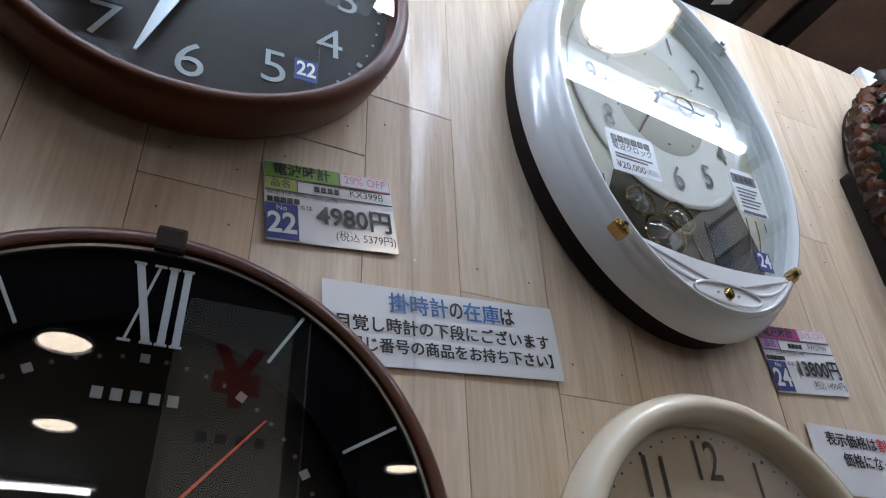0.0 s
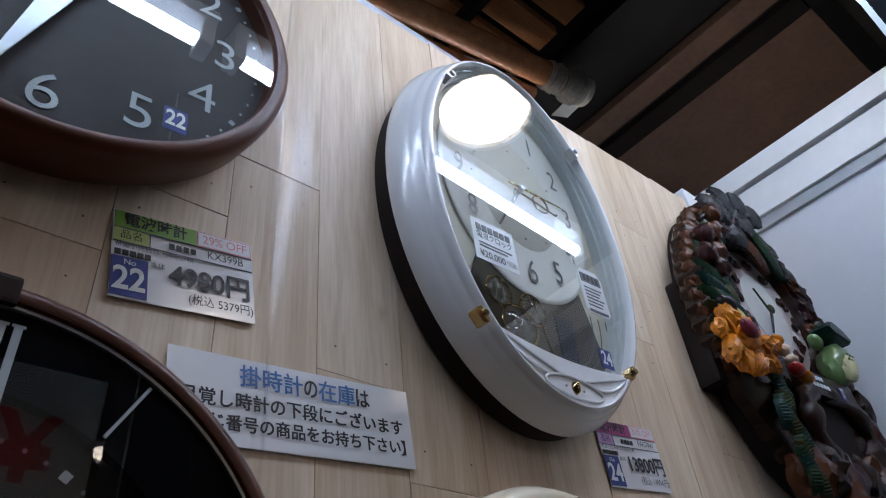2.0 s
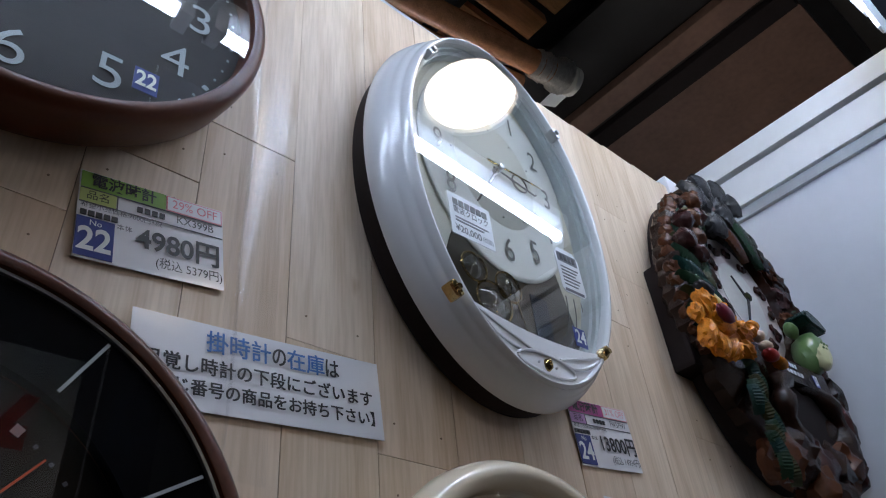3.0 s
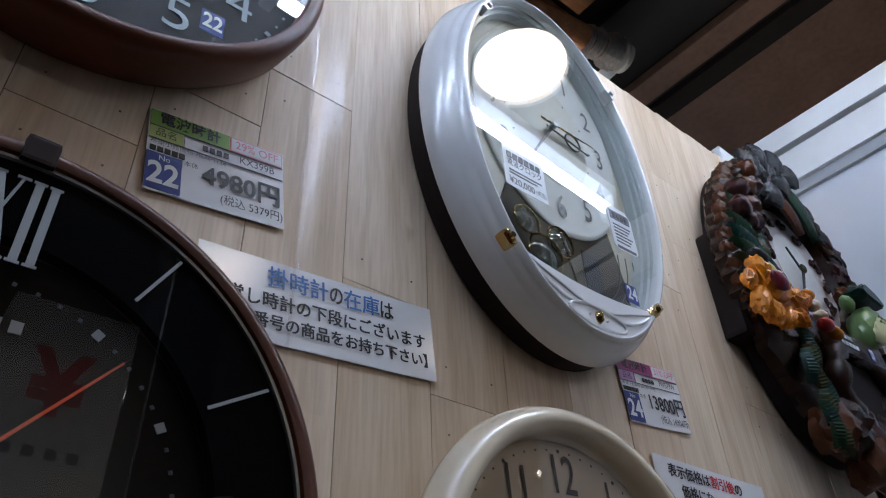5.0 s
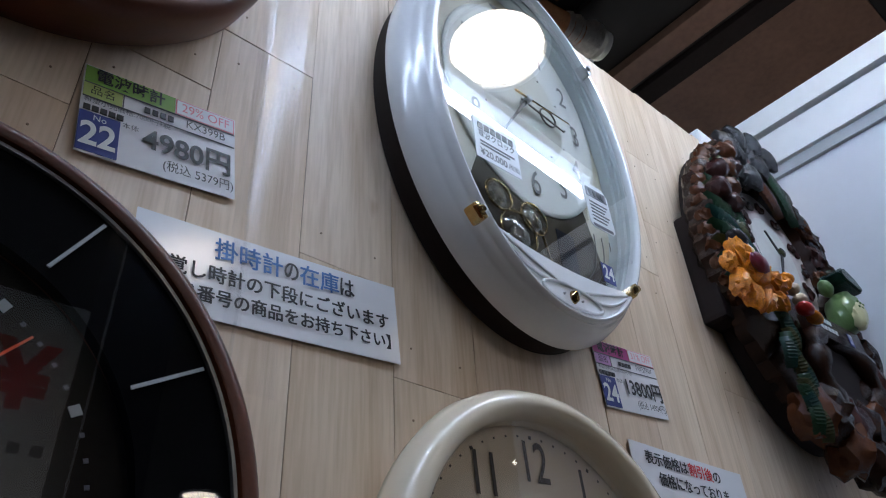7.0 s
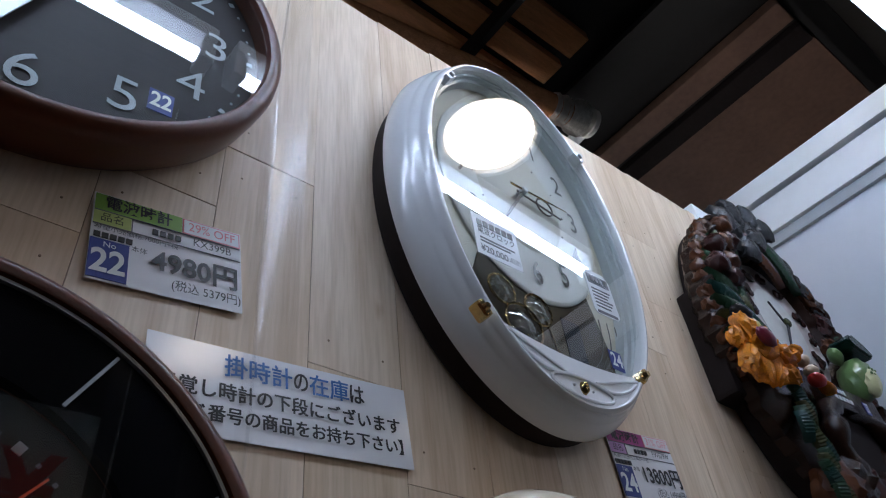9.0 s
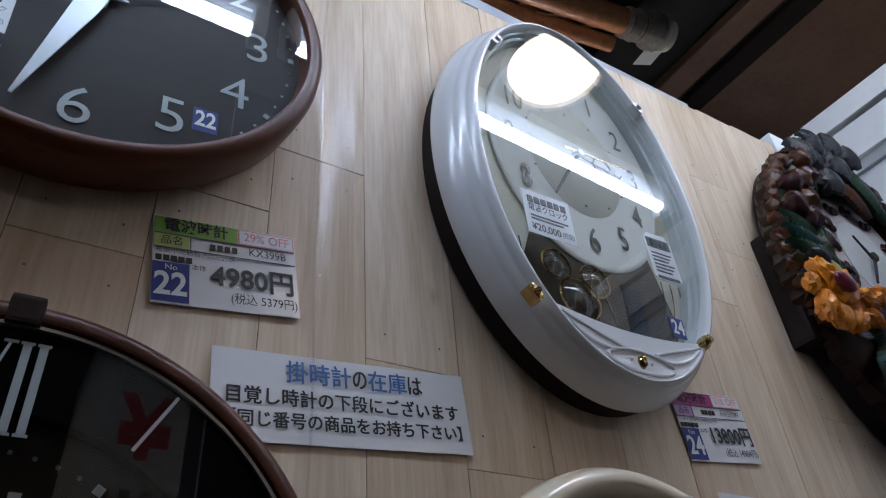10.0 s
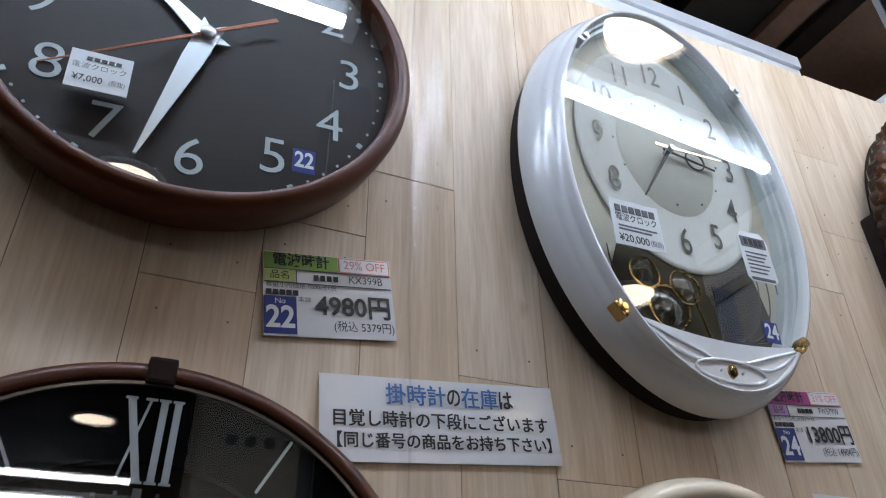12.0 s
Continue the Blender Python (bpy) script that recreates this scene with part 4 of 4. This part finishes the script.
def leaf(length, width, ribs=6, lift=0.006):
    """A carved leaf along +z with a raised midrib and side ribs, facing the room."""
    bm = bmesh.new()
    rows = []
    n = ribs * 2
    for i in range(n + 1):
        t = i / n
        w = width * math.sin(math.pi * min(1, t * 0.92 + 0.06)) ** 0.7
        rib = 0.0018 if i % 2 else 0
        bend = -lift * math.sin(math.pi * t)
        rows.append([bm.verts.new((sx * w, bend + dy - (rib if abs(sx) in (0.5,) else 0), length * t - abs(sx) * length * 0.06)) for sx, dy in [(-0.5, 0.004), (-0.25, -0.001 - rib), (0, -0.004), (0.25, -0.001 - rib), (0.5, 0.004)]])
    for r0, r1 in zip(rows, rows[1:]):
        for k in range(4):
            bm.faces.new((r0[k], r0[k + 1], r1[k + 1], r1[k]))
    ext = bmesh.ops.extrude_face_region(bm, geom=list(bm.faces))
    for v in ext["geom"]:
        if isinstance(v, bmesh.types.BMVert):
            v.co.y += 0.005
    return bm


def forest_clock():
    X0, Z0 = 0.745, 1.965
    th = empty("wall_clock", pose(X0, 0, Z0), "carved resin forest wall clock with glossy leaves and small figures", "clock", "wall clocks")
    P = lambda x, z, y=0.0, t=0, rx=0, rz=0: pose(x - X0, y, z - Z0, rx, t, rz)
    rng = random.Random(7)
    part("back_case", ring([(0.01, 0), (0, -0.006), (0, -0.032), (0.01, -0.036)], 0.158, 0.235, 72, cap=True), BACK_DARK, th, smooth=True)
    part("movement_box", block(-0.172, -0.05, -0.032, 0, -0.108, 0.050, 0.006), BACK_DARK, th)
    # uneven outline of the carved body: half widths every 22.5 degrees, from the right side upwards
    HALF = [0.192, 0.208, 0.246, 0.262, 0.250, 0.226, 0.198, 0.186, 0.182, 0.184, 0.192, 0.214, 0.240, 0.250, 0.226, 0.200]

    def edge(a):
        q = (a % 360) / 22.5
        k, f = int(q), q % 1
        p0, p1, p2, p3 = [HALF[(k + d) % 16] for d in (-1, 0, 1, 2)]
        r = p1 + 0.5 * f * (p2 - p0 + f * (2 * p0 - 5 * p1 + 4 * p2 - p3 + f * (3 * (p1 - p2) + p3 - p0)))
        return Vector((r * math.cos(radians(a)), r * math.sin(radians(a))))

    # thick bark body with ribbed side and an opening for the dial
    bm = bmesh.new()
    n, rows = 144, []
    for k in range(15):
        q = k / 14
        row = []
        for i in range(n):
            a = 360 * i / n
            rib = 0.0032 * math.sin(radians(a) * 46) + 0.005 * noise.noise(Vector((math.cos(radians(a)) * 4, math.sin(radians(a)) * 4, 1)))
            ro = edge(a) * (1 + rib / 0.22 - (0.06 if q == 0 else 0))
            ri = Vector((0.042 + 0.103 * math.cos(radians(a)), 0.063 + 0.106 * math.sin(radians(a))))
            p = ro.lerp(ri, max(0, (q - 0.22) / 0.78))
            y = -0.016 - 0.036 * min(1, q * 3.6) - 0.012 * noise.noise(Vector((p.x * 32, p.y * 32, 3))) * min(1, q * 4) - 0.006 * noise.noise(Vector((p.x * 90, p.y * 90, 7))) * min(1, q * 4) + (0.016 if q == 1 else 0)
            row.append(bm.verts.new((p.x, y, p.y)))
        rows.append(row)
    for r0, r1 in zip(rows, rows[1:]):
        for i in range(n):
            bm.faces.new((r0[i], r0[(i + 1) % n], r1[(i + 1) % n], r1[i]))
    part("bark_body", bm, R_BROWN, th, smooth=True)
    # dial with small carved leaf marks
    dial = part("dial", disc(0.108, 0.112, -0.038, 64), R_DIAL, th, m=P(0.787, 2.028))
    part("dial_centre", disc(0.060, 0.064, -0.0388, 48), R_DIAL_IN, dial)
    for i in range(12):
        x, z = rot2([(0, 0.082)], 30 * i)[0]
        part("leaf_mark", lump((0.010, 0.004, 0.007), 0.4, i, 2), R_BROWN, dial, m=pose(x, -0.041, z, 0, rng.uniform(-60, 60), 0))
        for _ in range(2):
            part("leaf_mark", lump((0.005, 0.003, 0.007), 0.4, i + 20, 2), R_PURPLE, dial, m=pose(x + rng.uniform(-0.013, 0.013), -0.041, z + rng.uniform(-0.012, 0.012)))
    part("hour_hand", bar(0, 0, *rot2([(0, 0.04)], -40)[0], 0.006, 0.003, -0.043, -0.045), R_GREY, dial)
    part("minute_hand", bar(0, 0, *rot2([(0, 0.06)], 210)[0], 0.006, 0.003, -0.046, -0.048), R_GREY, dial)
    part("hub", lump((0.008, 0.004, 0.008), 0.1, 3, 2), R_OLIVE, dial, m=pose(0, -0.047, 0))
    # scalloped bark border with feathered leaves down one side
    for k in range(13):
        a = 208 - k * 7.6
        e0 = edge(a)
        out = math.degrees(math.atan2(e0.x, e0.y))
        part("scallop", lump((0.015, 0.013, 0.018), 0.30, k, 3), R_RUST, th, smooth=True, m=pose(e0.x * 0.93, -0.044, e0.y * 0.93, 0, out, 0))
        part("leaf", leaf(0.062, 0.024, 10, 0.006), [R_GREEN, R_TEAL, R_GREEN, R_OLIVE][k % 4], th, smooth=True, m=pose(e0.x * 0.70, -0.062, e0.y * 0.70 - 0.010, -6, out + 14, 0))
    for k in range(9):
        e0 = edge(196 - k * 8) * 0.66
        part("leaf", leaf(0.044, 0.020, 8, 0.005), [R_GREEN, R_TEAL, R_OLIVE][k % 3], th, smooth=True, m=pose(e0.x, -0.066, e0.y, -10, -20 + rng.uniform(-35, 25), 0))
    # bark knots, purple leaves and berries round the top and the far side
    for k in range(26):
        a = 118 - k * 7.2
        e0 = edge(a) * rng.uniform(0.78, 0.93)
        out = math.degrees(math.atan2(e0.x, e0.y))
        if k % 2:
            part("leaf", leaf(rng.uniform(0.045, 0.065), rng.uniform(0.026, 0.036), 8), rng.choice([R_PURPLE, R_GREEN, R_GREY, R_BROWN]), th, smooth=True, m=pose(e0.x, -0.060, e0.y, rng.uniform(-18, 0), out + rng.uniform(50, 110), 0))
        part("knot", lump((rng.uniform(0.012, 0.019), 0.014, rng.uniform(0.018, 0.030)), 0.45, k, 3), rng.choice([R_BROWN, R_PURPLE, R_RUST, R_BROWN]), th, smooth=True, m=pose(e0.x * 1.02, -0.052, e0.y * 1.02, 0, out + 90 + rng.uniform(-25, 25), 0))
    part("long_leaf", leaf(0.130, 0.036, 14, 0.008), R_GREEN, th, smooth=True, m=P(0.765, 2.185, -0.066, 128, -4))
    part("long_leaf", leaf(0.100, 0.030, 12, 0.008), R_RUST, th, smooth=True, m=P(0.735, 2.150, -0.060, 118, -4))
    for x, z, t in [(0.700, 2.160, -50), (0.722, 2.185, -10), (0.765, 2.205, 25), (0.800, 2.205, 60), (0.700, 2.120, 70), (0.745, 2.175, 95)]:
        part("grey_leaf", leaf(0.052, 0.046, 9, 0.010), R_GREY, th, smooth=True, m=P(x, z - 0.006, -0.070, t, -10))
        part("grey_leaf_bud", lump((0.020, 0.014, 0.022), 0.30, int(x * 999), 3), R_GREY, th, smooth=True, m=P(x + 0.012, z + 0.006, -0.060, t))
    for k, (x, z) in enumerate([(0.605, 2.075), (0.632, 2.092), (0.590, 2.035), (0.622, 2.052), (0.655, 2.105), (0.660, 2.140), (0.612, 2.020)]):
        part("berry", lump((0.016, 0.016, 0.017), 0.22, k, 3), [R_PURPLE, R_RUST][k % 2], th, smooth=True, m=P(x, z, -0.066))

    # figures, kept as plain shapes
    def figure(name, blobs, material, label, ruff=0.12):
        bm = bmesh.new()
        for x, z, y, sx, sy, sz, tilt in blobs:
            b2 = lump((sx * 0.86, sy, sz * 0.86), ruff, len(bm.verts), 3, 1.5)
            me = bpy.data.meshes.new("tmp")
            b2.transform(P(x, z, y, tilt))
            b2.to_mesh(me)
            b2.free()
            bm.from_mesh(me)
            bpy.data.meshes.remove(me)
        return part(name, bm, material, th, label, smooth=True)
    figure("orange_figure", [
        (0.592, 1.898, -0.066, 0.046, 0.014, 0.022, 38),         (0.572, 1.922, -0.068, 0.014, 0.014, 0.024, -25), (0.590, 1.900, -0.072, 0.026, 0.016, 0.020, 40), (0.618, 1.893, -0.076, 0.026, 0.015, 0.012, 20),
        (0.560, 1.880, -0.064, 0.010, 0.012, 0.024, 15), (0.580, 1.868, -0.066, 0.010, 0.012, 0.020, -10), (0.600, 1.866, -0.070, 0.010, 0.012, 0.018, 10),
        (0.626, 1.872, -0.074, 0.018, 0.012, 0.008, 30), (0.642, 1.900, -0.080, 0.012, 0.010, 0.010, 0), (0.606, 1.925, -0.072, 0.008, 0.009, 0.014, 20), (0.554, 1.908, -0.062, 0.008, 0.010, 0.016, 0)], R_ORANGE, "glossy orange figure", 0.38)
    figure("yellow_wing", [(0.604, 1.938, -0.068, 0.018, 0.008, 0.011, 40), (0.624, 1.918, -0.070, 0.012, 0.007, 0.008, 30)], R_YELLOW, "yellow patch")
    figure("purple_patch", [(0.578, 1.902, -0.086, 0.018, 0.008, 0.011, 35)], R_MAROON, "maroon patch")
    figure("grey_patch", [(0.578, 1.946, -0.070, 0.018, 0.012, 0.010, 25), (0.602, 1.956, -0.066, 0.009, 0.009, 0.012, 0)], R_GREY, "grey patch")
    figure("pale_child_figure", [(0.660, 1.898, -0.083, 0.009, 0.009, 0.009, 0), (0.666, 1.884, -0.085, 0.012, 0.009, 0.008, 0)], R_CREAM, "cream rounded figure")
    figure("red_skirt", [(0.670, 1.873, -0.085, 0.014, 0.010, 0.008, 20)], R_RED, "red part")
    figure("yellow_feet", [(0.690, 1.868, -0.085, 0.015, 0.009, 0.006, 25)], R_ORANGE, "orange part")
    figure("yellow_hat", [(0.652, 1.910, -0.082, 0.012, 0.010, 0.007, 20)], R_ORANGE, "orange part")
    figure("green_egg_figure", [(0.868, 1.942, -0.070, 0.027, 0.024, 0.044, 20), (0.838, 1.974, -0.068, 0.009, 0.010, 0.016, -25)], R_EGG, "moss green egg-shaped figure")
    figure("pale_belly", [(0.867, 1.932, -0.084, 0.020, 0.013, 0.030, 20)], R_BELLY, "pale green oval")
    for k in range(5):
        part("belly_mark", lump((0.0026, 0.0015, 0.0022), 0.1, k, 2), R_EGG, th, m=P(0.856 + (k % 3) * 0.009, 1.946 - (k // 3) * 0.008, -0.0955))
    cap_bm = flat([(-0.036, -0.006), (-0.020, -0.012), (0.030, -0.008), (0.036, 0.002), (0.014, 0.012), (-0.018, 0.014)], 0.014, -0.022)
    bmesh.ops.bevel(cap_bm, geom=list(cap_bm.edges), offset=0.003, segments=2, affect="EDGES")
    part("dark_cap", cap_bm, R_TEAL, th, "dark flat cap", m=P(0.880, 1.992, -0.072, 10))
    # plate over the hollow, the hollow's shade as a near-black disc, and its arch
    plate = part("name_plate", block(-0.078, 0.075, -0.076, -0.058, -0.016, 0.018, 0.004), R_BROWN, th, "dark plate with pale bars", m=P(0.790, 1.880, 0, -4))
    for w, z in [(0.040, 0.009), (0.052, -0.002)]:
        for k in range(5):
            part("text_bar", block(-0.06 + k * w / 5, -0.06 + (k + 0.7) * w / 5, -0.0770, -0.0764, z - 0.003, z + 0.003), PALE_NUM, plate)
    number_sticker("27", 0.030, -0.002, -0.0765, plate, 0.014, 0.018)
    # flat disc, no recess: its dark colour stands for shade inside
    part("hollow_shade", disc(0.078, 0.056, -0.0625, 40), CEIL_EDGE, th, m=P(0.780, 1.814))
    part("arch", tube_path([(0.086 * math.cos(radians(a)), -0.066 + 0.004 * math.sin(a), 0.062 * math.sin(radians(a))) for a in range(-60, 241, 12)], [0.013 + 0.004 * math.sin(k * 1.7) for k in range(26)], 9), R_BROWN, th, smooth=True, m=P(0.780, 1.813))
    for k in range(16):
        part("leaf", leaf(0.036, 0.017, 9, 0.004), [R_GREEN, R_TEAL, R_GREEN, R_OLIVE][k % 4], th, smooth=True, m=P(0.632 + 0.010 * math.sin(k * 0.9), 1.868 - k * 0.0085, -0.070, 140 + rng.uniform(-35, 35), -12))
    for k, (x, z, s_) in enumerate([(0.660, 1.745, 0.026), (0.700, 1.755, 0.030), (0.745, 1.752, 0.030), (0.790, 1.752, 0.030), (0.832, 1.766, 0.030), (0.868, 1.796, 0.030), (0.888, 1.838, 0.030), (0.898, 1.885, 0.025), (0.720, 1.715, 0.024), (0.775, 1.710, 0.026), (0.850, 1.760, 0.020)]):
        part("root", lump((s_, 0.026, s_ * 1.35), 0.36, k + 40, 3), [R_RUST, R_BROWN, R_PURPLE, R_BROWN][k % 4], th, smooth=True, m=P(x, z, -0.054, rng.uniform(-30, 30)))
    return th


forest_clock()

# pale blue clock rim low on the wall, mostly out of view
blue = empty("wall_clock", pose(0.71, 0, 1.50), "round pale blue wall clock with pink flower", "clock", "wall clocks")
part("rim", ring([(0.01, 0), (0, -0.02), (0.006, -0.036), (0.018, -0.038), (0.024, -0.028)], 0.115, 0.115, 64), mat("pale_blue_plastic", (0.45, 0.55, 0.66), 0.3, 0, 20, 0.03, coat=0.4), blue, smooth=True)
part("dial", disc(0.093, 0.093, -0.02, 64), PAPER_WHITE, blue)
for k in range(5):
    x, z = rot2([(0, 0.012)], 72 * k)[0]
    part("petal", lump((0.010, 0.006, 0.010), 0.15, k, 2), R_PINK, blue, smooth=True, m=pose(x + 0.01, -0.045, z + 0.112))

# dark upright post of the lamp frame
post = empty("display_post", pose(0, 0, 0), "dark navy upright post with a thin pale edge", "post")
part("post_body", block(-0.0232, 0.034, -0.458, -0.3895, 0.0, 2.30, 0.0006), NEAR_BLACK, post)
part("edge_strip", block(-0.0240, -0.0222, -0.3903, -0.3886, 0.0, 2.30), SILVER, post, "thin pale edge strip")

# planks of the display wall, with staggered end joints and nail holes
rng = random.Random(11)
edges = [-0.2100 + 0.0785 * k for k in range(-14, 16)]
known = {-2: 1.93, -1: 1.86, 0: 1.768, 1: 1.835, 2: 1.903, 3: 1.73, 4: 1.66, 5: 1.96}
shared = {}
for k, x0 in zip(range(-14, 16), edges):
    x1 = min(x0 + 0.0785, 0.9745)
    if x0 > 0.95:
        break
    cuts = [1.15, known.get(k, rng.uniform(1.4, 2.1)), WALL_TOP + TOP_RISE * (x0 - 0.3)]
    if k not in known and rng.random() < 0.5:
        cuts.insert(2, cuts[1] + 0.25 if cuts[1] < 1.9 else cuts[1] + 0.12)
    wall = bpy.data.objects["wall_display"]
    for z0, z1 in zip(cuts, cuts[1:]):
        dy = rng.uniform(-0.0004, 0.0004)
        bm = block(x0 + 0.0003, x1 - 0.0003, -0.0008 + dy, 0.0105, z0 + 0.0003, z1 - 0.0003, 0.0003)
        pk = part("plank", bm, PLANK, wall)
        pk.location.y = -0.0002
        for zz in (z0 + 0.025, z1 - 0.025):
            for xx in (x0 + 0.016, x1 - 0.016):
                if zz > 1.3 and zz < WALL_TOP - 0.05:
                    part("nail", ring([(0, 0.0), (0.0002, -0.0014 + dy)], 0.0010, 0.0010, 8, cap=True), NAIL, wall, m=pose(xx, 0, zz + rng.uniform(-0.004, 0.004)))
